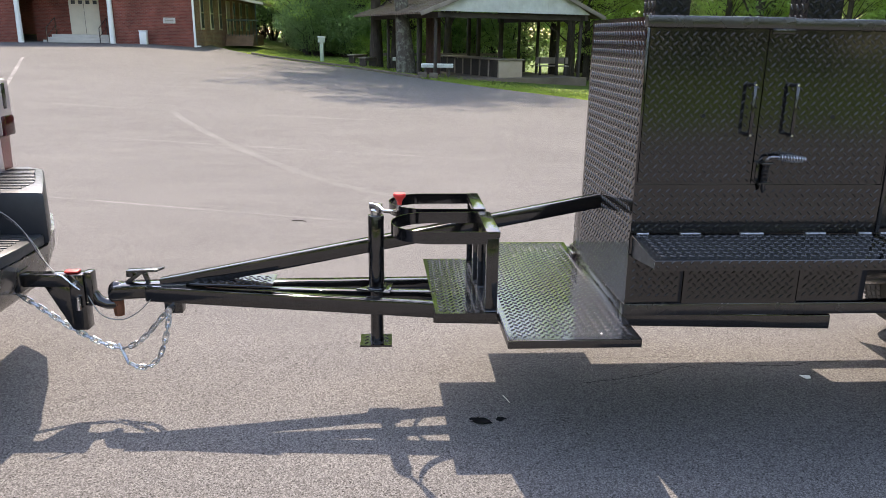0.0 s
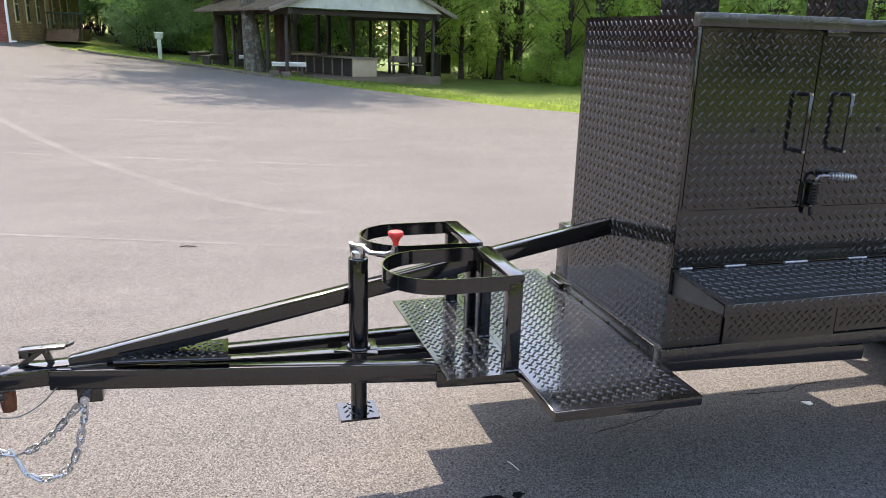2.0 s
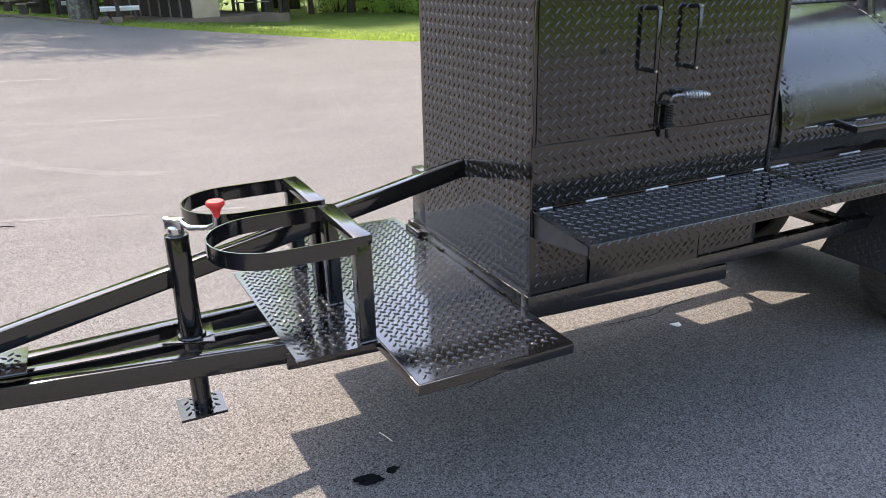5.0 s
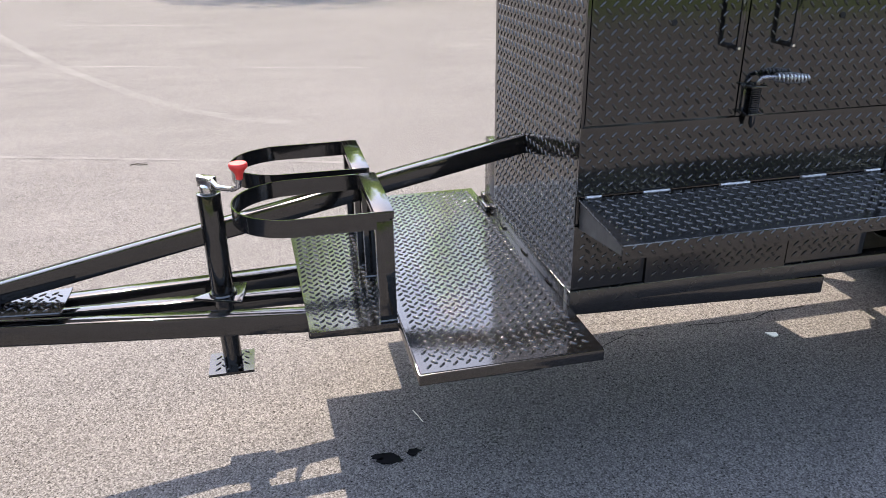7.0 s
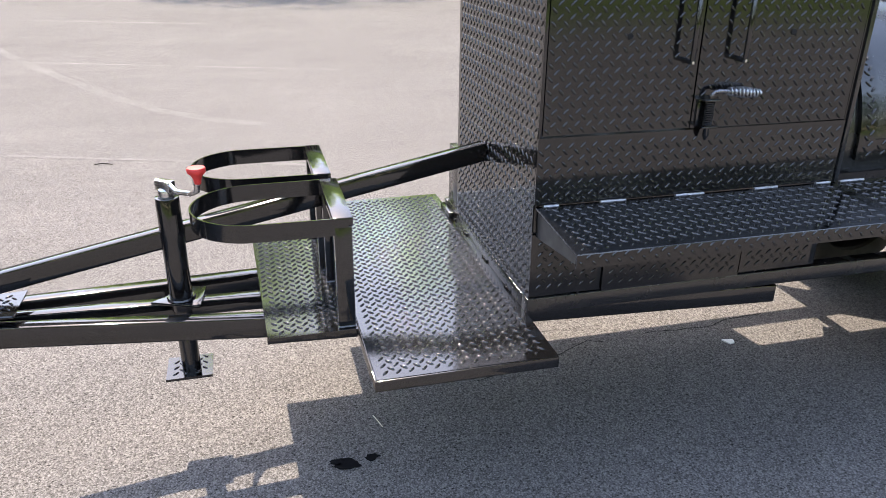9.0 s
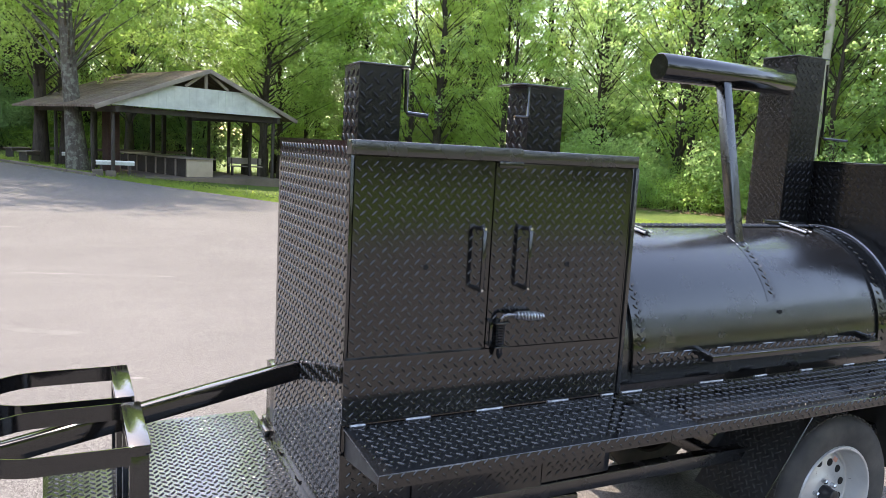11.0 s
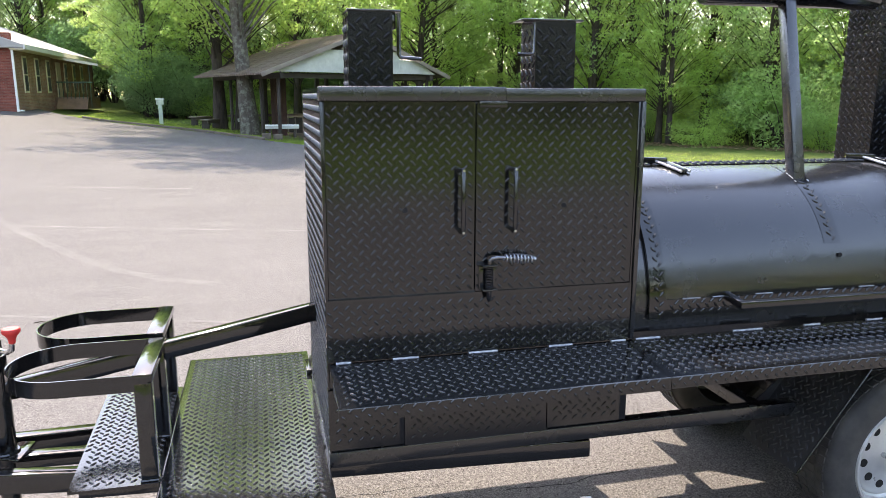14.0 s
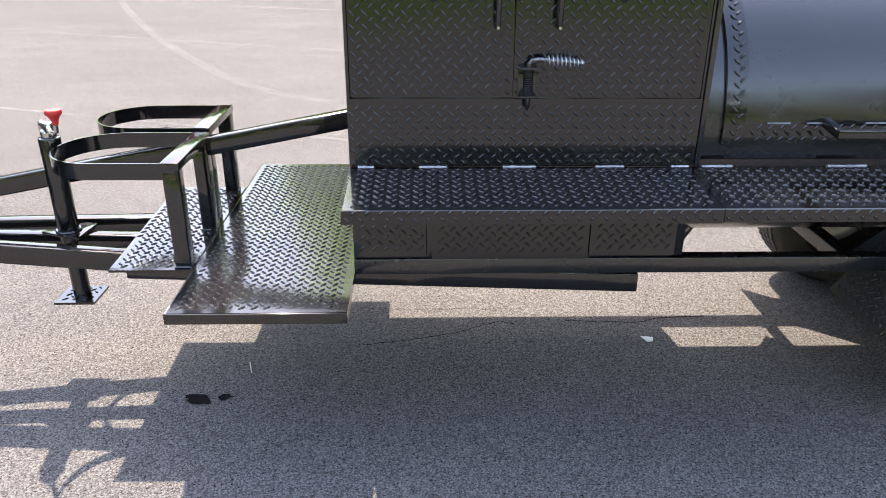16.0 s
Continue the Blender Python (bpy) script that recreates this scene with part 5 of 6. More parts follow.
for side, xe in ((-1, EAVE_L), (1, EAVE_R)):
    n = 13
    roof = part("roof_slope", Geo().prism([(xe, e_z - 0.06), (xe, e_z), (RIDGE, r_z + 0.02), (RIDGE, r_z - 0.06)], "y", PY0 - 0.55, PY1 + 0.5), M["roof_shingle"], pav, "brown mossy shingle roof slope")
    rng = random.Random(3)
    for r in range(n):
        t0, t1 = r / n, (r + 1) / n
        xa, za = xe + (RIDGE - xe) * t0, e_z + (r_z - e_z) * t0
        xb, zb = xe + (RIDGE - xe) * t1, e_z + (r_z - e_z) * t1
        g = Geo().prism([(xa, za + 0.004), (xa, za + 0.018), (xb, zb + 0.010), (xb, zb + 0.004)], "y", PY0 - 0.56, PY1 + 0.5)
        part("shingle_course", g, M["roof_shingle"], roof)
    part("bargeboard", Geo().beam((xe, PY0 - 0.56, e_z - 0.06), (RIDGE, PY0 - 0.56, r_z - 0.05), 0.05, 0.17), M["old_wood"], pav, bevel=0.008)
part("gable_board", Geo().prism([(1.55, 2.58), (8.25, 2.58), (6.9, 3.50), (3.2, 3.50)], "y", PY0 - 0.35, PY0 - 0.31), M["gable"], pav, "weathered white gable boarding")
for k in range(22):
    xk = 1.75 + k * 0.285
    lo, hi = 2.58, min(3.50, 2.58 + (xk - 1.55) * 0.55, 2.58 + (8.25 - xk) * 0.66)
    if hi > lo + 0.05:
        part("batten", Geo().box(xk - 0.008, xk + 0.008, PY0 - 0.356, PY0 - 0.349, lo, hi), M["gable"], pav)
part("gable_truss", Geo().beam((RIDGE - 0.05, PY0 - 0.33, 3.50), (RIDGE - 0.05, PY0 - 0.33, r_z - 0.1), 0.1, 0.1, (1, 0, 0)).beam((RIDGE - 0.1, PY0 - 0.33, 4.1), (RIDGE - 0.85, PY0 - 0.33, 3.52), 0.08, 0.1).beam((RIDGE + 0.1, PY0 - 0.33, 4.1), (RIDGE + 0.85, PY0 - 0.33, 3.52), 0.08, 0.1), M["old_wood"], pav)
counter = part("serving_counter", Geo().box(4.65, 5.7, 33.0, 33.12, pz, 0.60), M["tan_board"], pav, "long counter with tan end board", bevel=0.01)
part("counter_front", Geo().box(4.65, 4.75, 33.12, 39.4, pz, 0.56), M["dark_wood"], counter)
part("counter_back", Geo().box(5.6, 5.7, 33.12, 39.4, pz, 0.56), M["dark_wood"], counter)
part("counter_top", Geo().box(4.57, 5.78, 32.92, 39.45, 0.60, 0.655), M["old_wood"], counter, bevel=0.01)
for k in range(7):
    part("counter_batten", Geo().box(4.62, 4.65, 33.9 + k * 0.88, 34.0 + k * 0.88, pz, 0.58), M["old_wood"], counter)
part("back_rail", Geo().box(PX0, PX1, PY1 - 0.03, PY1 + 0.03, 0.62, 0.74), M["old_wood"], pav)

# the pavilion stands turned to the lot
swing = Matrix.Translation((PX0, PY0, 0)) @ Matrix.Rotation(radians(22), 4, "Z") @ Matrix.Diagonal((1.18, 1, 1.03, 1)) @ Matrix.Translation((-PX0, -PY0, 0))
pav.matrix_world = swing @ pav.matrix_world


def long_bench(x0, x1, y, z, mat, label):
    b = thing("bench", ((x0 + x1) / 2, y, ground_z(x0, y)), label, "bench", "benches")
    part("seat", Geo().box(x0, x1, y - 0.16, y + 0.16, z + 0.42, z + 0.47), M[mat], b, bevel=0.01)
    if mat == "white":
        part("apron", Geo().box(x0, x1, y - 0.165, y - 0.13, z + 0.3, z + 0.418), M["gable"], b, bevel=0.006)
    else:
        part("backrest", Geo().box(x0, x1, y + 0.14, y + 0.19, z + 0.55, z + 0.85), M[mat], b, bevel=0.01)
    for x in (x0 + 0.15, x1 - 0.2):
        part("leg", Geo().box(x, x + 0.08, y - 0.14, y + 0.16, z - 0.05, z + 0.42), M["dark_wood"], b)
        if mat != "white":
            part("back_post", Geo().box(x, x + 0.06, y + 0.10, y + 0.14, z + 0.4, z + 0.85), M["dark_wood"], b)


long_bench(1.15, 2.55, 33.0, ground_z(1, 33.6) + 0.05, "white", "white painted wooden bench beside the pavilion")
long_bench(-0.1, 0.9, 38.9, ground_z(-0.4, 38.9) + 0.05, "white", "white painted wooden bench beside the pavilion")
long_bench(7.0, 8.6, 37.2, pz + 0.05, "old_wood", "grey wooden bench inside the pavilion")


def plank_bench(x, y, turn):
    z = ground_z(x, y)
    t = thing("plank_bench", (0, 0, 0), "low weathered brown plank bench on the grass", "bench", "benches")
    for i in range(2):
        part("seat_board", Geo().box(-0.75, 0.75, -0.21 + i * 0.215, -0.005 + i * 0.215, 0.40, 0.45), M["old_wood"], t, bevel=0.008)
    for xx in (-0.62, 0.52):
        part("leg", Geo().box(xx, xx + 0.09, -0.18, 0.18, -0.05, 0.40), M["dark_wood"], t, bevel=0.008)
    part("apron", Geo().box(-0.72, 0.72, -0.19, -0.15, 0.27, 0.40), M["kerb_wood"], t, bevel=0.005)
    t.matrix_basis = Matrix.Translation((x, y, z)) @ Matrix.Rotation(radians(turn), 4, "Z")


plank_bench(-1.35, 38.6, 68)
plank_bench(-2.0, 41.4, 62)
for i, (x, y) in enumerate(((1.2, 31.9), (1.65, 31.7))):
    z = ground_z(x, y)
    tagged(part("step_block", Geo().box(x - 0.2, x + 0.17, y - 0.14, y + 0.14, z - 0.05, z + 0.22), M["kerb_wood"], None, bevel=0.02), "weathered timber step block on the grass", "step", "step blocks")

mb = thing("drop_box", (-3.75, 39.8, ground_z(-3.75, 39.8)), "pale green painted box on a green post in the grass", "post box")
bz = ground_z(-3.75, 39.8)
part("post", Geo().box(-3.84, -3.66, 39.73, 39.87, bz - 0.1, bz + 1.05), M["post_green"], mb, bevel=0.01)
part("box", Geo().box(-3.93, -3.57, 39.68, 39.92, bz + 0.95, bz + 1.2), M["post_green"], mb, bevel=0.015)
part("box_roof", Geo().prism([(-3.97, bz + 1.2), (-3.53, bz + 1.2), (-3.56, bz + 1.25), (-3.94, bz + 1.27)], "y", 39.64, 39.96), M["white"], mb)

# ---- brick church hall ----
HZ = 0.86
HX1, HY0, HY1 = -11.0, 43.0, 62.0
hall = thing("brick_hall", (-20, 50, HZ), "long red brick church hall with white porch columns", "building")
part("front_wall", Geo().box(-15.2, HX1, HY0, HY0 + 0.3, HZ - 0.3, HZ + 3.9), M["brickwall"], hall, "red brick front wall")
part("porch_back_wall", Geo().box(-20.4, -15.2, HY0 + 2.2, HY0 + 2.5, HZ - 0.3, HZ + 3.9), M["brickwall"], hall)
part("porch_side_wall", Geo().box(-15.5, -15.2, HY0 + 0.3, HY0 + 2.2, HZ - 0.3, HZ + 3.9), M["brickwall"], hall)
part("far_wall", Geo().box(-34, -20.4, HY0, HY0 + 0.3, HZ - 0.3, HZ + 3.9), M["brickwall"], hall)
part("side_wall", Geo().box(HX1 - 0.3, HX1, HY0 + 0.3, HY1, HZ - 0.3, HZ + 3.3), M["brown_brick"], hall, "side wall of pale brown brick")
part("back_wall", Geo().box(-34, HX1, HY1, HY1 + 0.3, HZ - 0.3, HZ + 3.3), M["brickwall"], hall)
part("roof", Geo().prism([(HX1 + 0.7, HZ + 3.15), (HX1 + 0.7, HZ + 3.3), (-19.5, HZ + 6.6), (-34, HZ + 3.3), (-34, HZ + 3.15)], "y", HY0 - 0.4, HY1 + 0.4), M["roof_metal"], hall, "grey shingle roof")
part("fascia", Geo().box(HX1 + 0.68, HX1 + 0.76, HY0 - 0.4, HY1 + 0.4, HZ + 3.08, HZ + 3.32), M["white"], hall)
part("soffit", Geo().box(HX1, HX1 + 0.68, HY0 - 0.3, HY1, HZ + 3.06, HZ + 3.12), M["cream"], hall)
part("downpipe", Geo().beam((HX1 + 0.06, HY0 - 0.06, HZ + 3.1), (HX1 + 0.06, HY0 - 0.06, HZ), 0.1, 0.1, (0, 1, 0)).box(HX1 + 0.0, HX1 + 0.35, HY0 - 0.12, HY0, HZ + 0.02, HZ + 0.1), M["white"], hall)
part("chimney_stack", Geo().box(-16.6, -15.6, 48, 49, HZ + 3, HZ + 8), M["brickwall"], hall)
for x in (-20.2, -15.35):
    part("column", Geo().revolve([(HZ, 0.15), (HZ + 3.2, 0.12)], (x, HY0 - 0.1, 0), "z", 20).box(x - 0.2, x + 0.2, HY0 - 0.3, HY0 + 0.1, HZ, HZ + 0.1), M["white"], hall, "white porch column")
part("porch_ceiling", Geo().box(-20.6, -15.2, HY0 - 0.2, HY0 + 2.3, HZ + 3.2, HZ + 3.4), M["white"], hall)
for k in range(4):
    part("porch_step", Geo().box(-19.4 + k * 0.12, -15.6 - k * 0.12, HY0 + 0.1 + k * 0.3, HY0 + 2.2, HZ + k * 0.15, HZ + (k + 1) * 0.15), M["concrete"], hall, bevel=0.01)
door = part("double_door", Geo().box(-18.4, -16.75, HY0 + 2.14, HY0 + 2.2, HZ + 0.6, HZ + 2.75), M["cream"], hall, "cream double door with small panes")
for k in range(4):
    xk = -18.25 + k * 0.4
    part("door_pane", Geo().box(xk, xk + 0.22, HY0 + 2.12, HY0 + 2.14, HZ + 2.25, HZ + 2.45), M["shadow_glass"], door)
part("door_gap", Geo().box(-17.58, -17.565, HY0 + 2.13, HY0 + 2.14, HZ + 0.6, HZ + 2.75), M["satin"], door)
for x in (-18.9, -16.1):
    part("porch_rail", Geo().tube([(x, HY0 + 0.1, HZ), (x, HY0 + 0.1, HZ + 0.95), (x, HY0 + 1.3, HZ + 1.5), (x, HY0 + 1.3, HZ + 0.6)], 0.025, 8).tube([(x, HY0 + 0.1, HZ + 0.5), (x, HY0 + 1.3, HZ + 1.05)], 0.018, 8), M["satin"], hall)
part("wall_plaque", Geo().box(-12.6, -11.95, HY0 - 0.03, HY0, HZ + 1.25, HZ + 1.55), M["concrete"], hall, "pale stone plaque")
for k in range(3):
    part("plaque_line", Geo().box(-12.5, -12.05, HY0 - 0.034, HY0 - 0.03, HZ + 1.31 + k * 0.08, HZ + 1.335 + k * 0.08), M["old_wood"], hall)
bin_ = thing("bin", (-13.6, HY0 - 0.4, HZ), "white upright litter bin by the brick wall", "bin")
part("bin_body", Geo().box(-13.8, -13.42, HY0 - 0.5, HY0 - 0.2, HZ, HZ + 0.8), M["white"], bin_, bevel=0.02)
part("bin_lid", Geo().box(-13.82, -13.40, HY0 - 0.52, HY0 - 0.18, HZ + 0.8, HZ + 0.86), M["white"], bin_, bevel=0.02)
for k, y in enumerate((44.6, 46.9, 49.2, 53.4, 55.7, 58.0)):
    w = part("window", Geo().box(HX1, HX1 + 0.05, y, y + 0.75, HZ + 0.95, HZ + 2.85), M["cream"], hall, "tall narrow window with cream frame")
    part("pane", Geo().box(HX1 + 0.05, HX1 + 0.06, y + 0.1, y + 0.65, HZ + 1.05, HZ + 1.85), M["shadow_glass"], w)
    part("pane", Geo().box(HX1 + 0.05, HX1 + 0.06, y + 0.1, y + 0.65, HZ + 1.93, HZ + 2.75), M["shadow_glass"], w)
part("side_door", Geo().box(HX1, HX1 + 0.06, 51.4, 52.4, HZ + 0.7, HZ + 2.8), M["cream"], hall)
part("side_porch_roof", Geo().prism([(HX1, HZ + 3.0), (HX1 + 2.6, HZ + 2.55), (HX1 + 2.6, HZ + 2.7), (HX1, HZ + 3.2)], "y", 50.4, 54), M["cream"], hall)
part("side_landing", Geo().box(HX1, HX1 + 1.9, 50.6, 54, HZ, HZ + 0.7), M["step_wood"], hall)
part("side_ramp", Geo().prism([(49.9, HZ), (50.6, HZ + 0.7), (50.6, HZ)], "x", HX1 + 0.2, HX1 + 1.9), M["step_wood"], hall)
for i in range(9):
    x = HX1 + 0.3 + i * 0.22
    part("baluster", Geo().box(x - 0.02, x + 0.02, 50.5, 50.54, HZ + 0.1, HZ + 2.6 if i in (2, 8) else HZ + 1.6), M["metal_green"], hall)
part("side_rail", Geo().box(HX1 + 0.2, HX1 + 2.2, 50.48, 50.56, HZ + 1.55, HZ + 1.64), M["metal_green"], hall)

# ---- utility pole and wires ----
UX, UY = 25.6, 20.0
uz = ground_z(UX, UY)
pole = thing("utility_pole", (UX, UY, uz), "bleached wooden utility pole at the edge of the woods", "pole")
part("pole_shaft", Geo().tube([(UX - 0.1, UY, uz - 0.5), (UX + 0.1, UY, uz + 6), (UX + 0.3, UY, uz + 13)], [0.17, 0.15, 0.12], 16), M["pole"], pole, smooth=True)
part("crossarm", Geo().beam((UX - 0.8, UY + 0.5, uz + 12.2), (UX + 1.3, UY - 0.6, uz + 12.2), 0.1, 0.1), M["pole"], pole)


def wire(a, b, sag, r=0.012):
    a, b = Vector(a), Vector(b)
    return Geo().tube([a + (b - a) * (i / 24) - Vector((0, 0, sag * 4 * (i / 24) * (1 - i / 24))) for i in range(25)], r, 5)


for b, sag in (((6.0, 38.0, 9.0), 0.6), ((2.0, 44.0, 10.2), 0.8)):
    tagged(part("overhead_wire", wire((UX + 0.2, UY, uz + 10.2), b, sag, 0.016), M["cable"], None), "thin overhead utility wire", "wire", "overhead wires")
tagged(part("guy_wire", wire((UX + 0.3, UY, uz + 11), (UX + 6.5, UY - 2.6, ground_z(UX + 6.5, UY)), 0.0, 0.012), M["cable"], None), "steel guy wire of the utility pole", "wire")


# ---- trees ----
def leaf_cloud(g, rng, centre, radius, n, size, flat=0.7):
    """n small leaves round a centre, each a folded diamond."""
    c = np.array(centre, float)
    d = rng.normal(size=(n, 3))
    d /= np.linalg.norm(d, axis=1)[:, None]
    r = radius * np.cbrt(rng.uniform(0.15, 1.0, n))
    p = c + d * r[:, None] * np.array([1, 1, flat])
    nrm = rng.normal(size=(n, 3)) * 0.8 + np.array([0, 0, 0.9])
    nrm /= np.linalg.norm(nrm, axis=1)[:, None]
    t = np.cross(nrm, rng.normal(size=(n, 3)))
    t /= np.linalg.norm(t, axis=1)[:, None]
    b = np.cross(nrm, t)
    s = size * rng.uniform(0.6, 1.35, n)[:, None]
    droop = np.array([0, 0, -0.25])
    a0, a1 = p - t * s * 0.5, p + t * s * 0.55 + droop * s
    b0, b1 = p + b * s * 0.3 - nrm * s * 0.08, p - b * s * 0.3 - nrm * s * 0.08
    g["v"].append(np.stack([a0, b0, a1, b1], 1).reshape(-1, 3))


def leaf_mesh(name, chunks, material):
    v = np.concatenate(chunks)
    n = len(v) // 4
    me = bpy.data.meshes.new(name)
    me.vertices.add(4 * n)
    me.vertices.foreach_set("co", v.astype(np.float32).ravel())
    me.loops.add(4 * n)
    me.loops.foreach_set("vertex_index", np.arange(4 * n, dtype=np.int32))
    me.polygons.add(n)
    me.polygons.foreach_set("loop_start", np.arange(0, 4 * n, 4, dtype=np.int32))
    me.materials.append(material)
    me.update(calc_edges=True)
    me.validate()
    return me


def grow_tree(name, seed, height, trunk_r, crown_from, spread, leaves, leaf, leaf_mat, bark, label, lean=0.03, clumps=46, low=0.0):
    rng = np.random.default_rng(seed)
    base = thing(name, (0, 0, 0), label, "tree", "woodland trees")
    g = Geo()
    top = Vector((lean * height * rng.normal(), lean * height * rng.normal(), height * 0.93))
    spine = []
    for i in range(9):
        t = i / 8
        spine.append(Vector((top.x * t + 0.12 * rng.normal() * t, top.y * t + 0.12 * rng.normal() * t, top.z * t - 0.15 * (i == 0))))
    g.tube(spine, [trunk_r * (1.35 if i == 0 else 1.0) * (1 - 0.88 * (i / 8) ** 1.1) for i in range(9)], 12)
    chunks = {"v": []}
    for k in range(clumps):
        t = crown_from + (1 - crown_from) * ((k + rng.uniform(0, 1)) / clumps)
        a = 2.4 * k + rng.normal() * 0.5
        shape = math.sin(math.pi * min(1, 0.18 + 0.80 * (t - crown_from) / (1 - crown_from))) ** 0.7
        reach = spread * shape * rng.uniform(0.45, 1.1)
        zt = t * height
        root_t = max(0.12, t - 0.10 - 0.1 * rng.uniform())
        seg = root_t * 8
        i = min(7, int(seg))
        root = spine[i].lerp(spine[i + 1], seg - i)
        tip = Vector((root.x + reach * math.cos(a), root.y + reach * math.sin(a), zt + 0.3 * rng.normal()))
        mid = root.lerp(tip, 0.5) + Vector((0.12 * rng.normal(), 0.12 * rng.normal(), 0.15 * reach * rng.uniform(0, 0.5)))
        r0 = trunk_r * (0.34 - 0.2 * t)
        g.tube([root, mid, tip], [max(0.018, r0 * 0.7), max(0.012, r0 * 0.35), 0.006], 6)
        per = leaves // clumps
        leaf_cloud(chunks, rng, tip, spread * 0.21 * rng.uniform(0.65, 1.3), int(per * 0.65), leaf, 0.5)
        leaf_cloud(chunks, rng, mid.lerp(tip, 0.35), spread * 0.17, int(per * 0.35), leaf, 0.6)
    part("trunk", g, bark, base, smooth=True)
    crown = new("crown", leaf_mesh("crown", chunks["v"], leaf_mat))
    crown.parent = base
    return base


def grow_shrub(seed, height, spread, leaves, leaf, mat, label):
    rng = np.random.default_rng(seed)
    base = thing("shrub", (0, 0, 0), label, "shrub", "undergrowth")
    g = Geo()
    chunks = {"v": []}
    for k in range(14):
        a = 2.4 * k
        tip = Vector((spread * rng.uniform(0.2, 1) * math.cos(a), spread * rng.uniform(0.2, 1) * math.sin(a), height * rng.uniform(0.25, 0.95)))
        g.tube([(0.1 * math.cos(a), 0.1 * math.sin(a), -0.1), tip * 0.5 + Vector((0, 0, 0.2)), tip], [0.03, 0.018, 0.006], 5)
        leaf_cloud(chunks, rng, tip, 0.33 * (height + spread) / 2 + 0.15, leaves // 14, leaf, 0.8)
    part("branch_base", g, M["bark"], base, smooth=True)
    c = new("foliage", leaf_mesh("foliage", chunks["v"], mat))
    c.parent = base
    return base


def put(src, x, y, turn, scale):
    m = Matrix.Translation((x, y, ground_z(x, y) - 0.05)) @ Matrix.Rotation(turn, 4, "Z") @ Matrix.Diagonal((scale, scale, scale * 1.0, 1))
    t = copy_thing(src, Matrix.Translation((0, 0, 0)))
    t.matrix_basis = m
    return t


# front trees by the pavilion
oak_a = grow_tree("oak_tree", 11, 19.5, 0.36, 0.36, 6.2, 38000, 0.155, M["leaf_light"], M["bark_lichen"], "tall oak with lichened grey trunk beside the pavilion", 0.012, 92)
oak_a.matrix_basis = Matrix.Translation((0.55, 35.0, ground_z(0.55, 35.0) - 0.05)) @ Matrix.Rotation(radians(-4), 4, "Y") @ Matrix.Rotation(0.4, 4, "Z")
oak_b = grow_tree("oak_tree", 12, 18.5, 0.29, 0.34, 6.0, 34000, 0.155, M["leaf_light"], M["bark"], "tall oak with dark trunk beside the pavilion", 0.015, 86)
oak_b.matrix_basis = Matrix.Translation((-0.95, 39.4, ground_z(-0.95, 39.4) - 0.05))
oak_c = grow_tree("oak_tree", 13, 14, 0.17, 0.34, 4.2, 20000, 0.15, M["leaf_light"], M["bark"], "slender oak with dark leaning trunk", 0.02, 60)
oak_c.matrix_basis = Matrix.Translation((-0.05, 39.0, ground_z(-0.05, 39.0) - 0.05))
oak_d = grow_tree("oak_tree", 14, 15, 0.24, 0.3, 6.5, 60000, 0.145, M["leaf_light"], M["bark"], "broad bright green oak behind the pavilion", 0.015, 92)
oak_d.matrix_basis = Matrix.Translation((9.6, 41.5, ground_z(9.6, 41.5) - 0.05))

wood = [
    grow_tree("woodland_tree", 21, 18, 0.24, 0.24, 3.9, 12500, 0.155, M["leaf_mid"], M["bark"], "tall woodland tree with broad green leaves", 0.012, 74),
    grow_tree("woodland_tree", 22, 20, 0.28, 0.30, 4.4, 12500, 0.165, M["leaf_dark"], M["bark"], "tall shaded woodland tree with dark leaves", 0.012, 74),
    grow_tree("woodland_tree", 23, 15, 0.17, 0.16, 3.2, 15000, 0.14, M["leaf_light"], M["bark"], "young bright green woodland tree", 0.02, 66),
    grow_tree("woodland_tree", 24, 21, 0.22, 0.34, 3.8, 11500, 0.16, M["leaf_mid"], M["bark"], "tall thin woodland tree with bare lower trunk", 0.01, 66),
    grow_tree("woodland_tree", 25, 11, 0.11, 0.10, 2.7, 12500, 0.125, M["leaf_mid"], M["bark"], "small understorey tree at the wood's edge", 0.03, 58),
]
bush = [
    grow_shrub(31, 2.4, 1.5, 5600, 0.115, M["leaf_mid"], "leafy green undergrowth shrub below the trees"),
    grow_shrub(32, 1.7, 1.4, 4800, 0.10, M["leaf_light"], "bright green undergrowth shrub below the trees"),
    grow_shrub(33, 2.8, 1.7, 6000, 0.11, M["leaf_blue"], "grey-green shrub at the wood's edge"),
    grow_shrub(34, 3.2, 1.6, 5600, 0.125, M["leaf_dark"], "dark green undergrowth shrub below the trees"),
]
# only for reflections: shade is put into the dark leaf colour
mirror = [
    grow_tree("woodland_tree", 51, 17, 0.22, 0.14, 4.2, 2600, 0.42, M["leaf_shaded"], M["bark"], "tall woodland tree with broad green leaves", 0.012, 40),
    grow_tree("woodland_tree", 52, 19, 0.25, 0.18, 4.6, 2600, 0.44, M["leaf_shaded"], M["bark"], "tall shaded woodland tree with dark leaves", 0.012, 40),
    grow_shrub(53, 3.0, 1.8, 700, 0.30, M["leaf_shaded"], "dark green undergrowth shrub below the trees"),
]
rng = random.Random(77)
used = set()


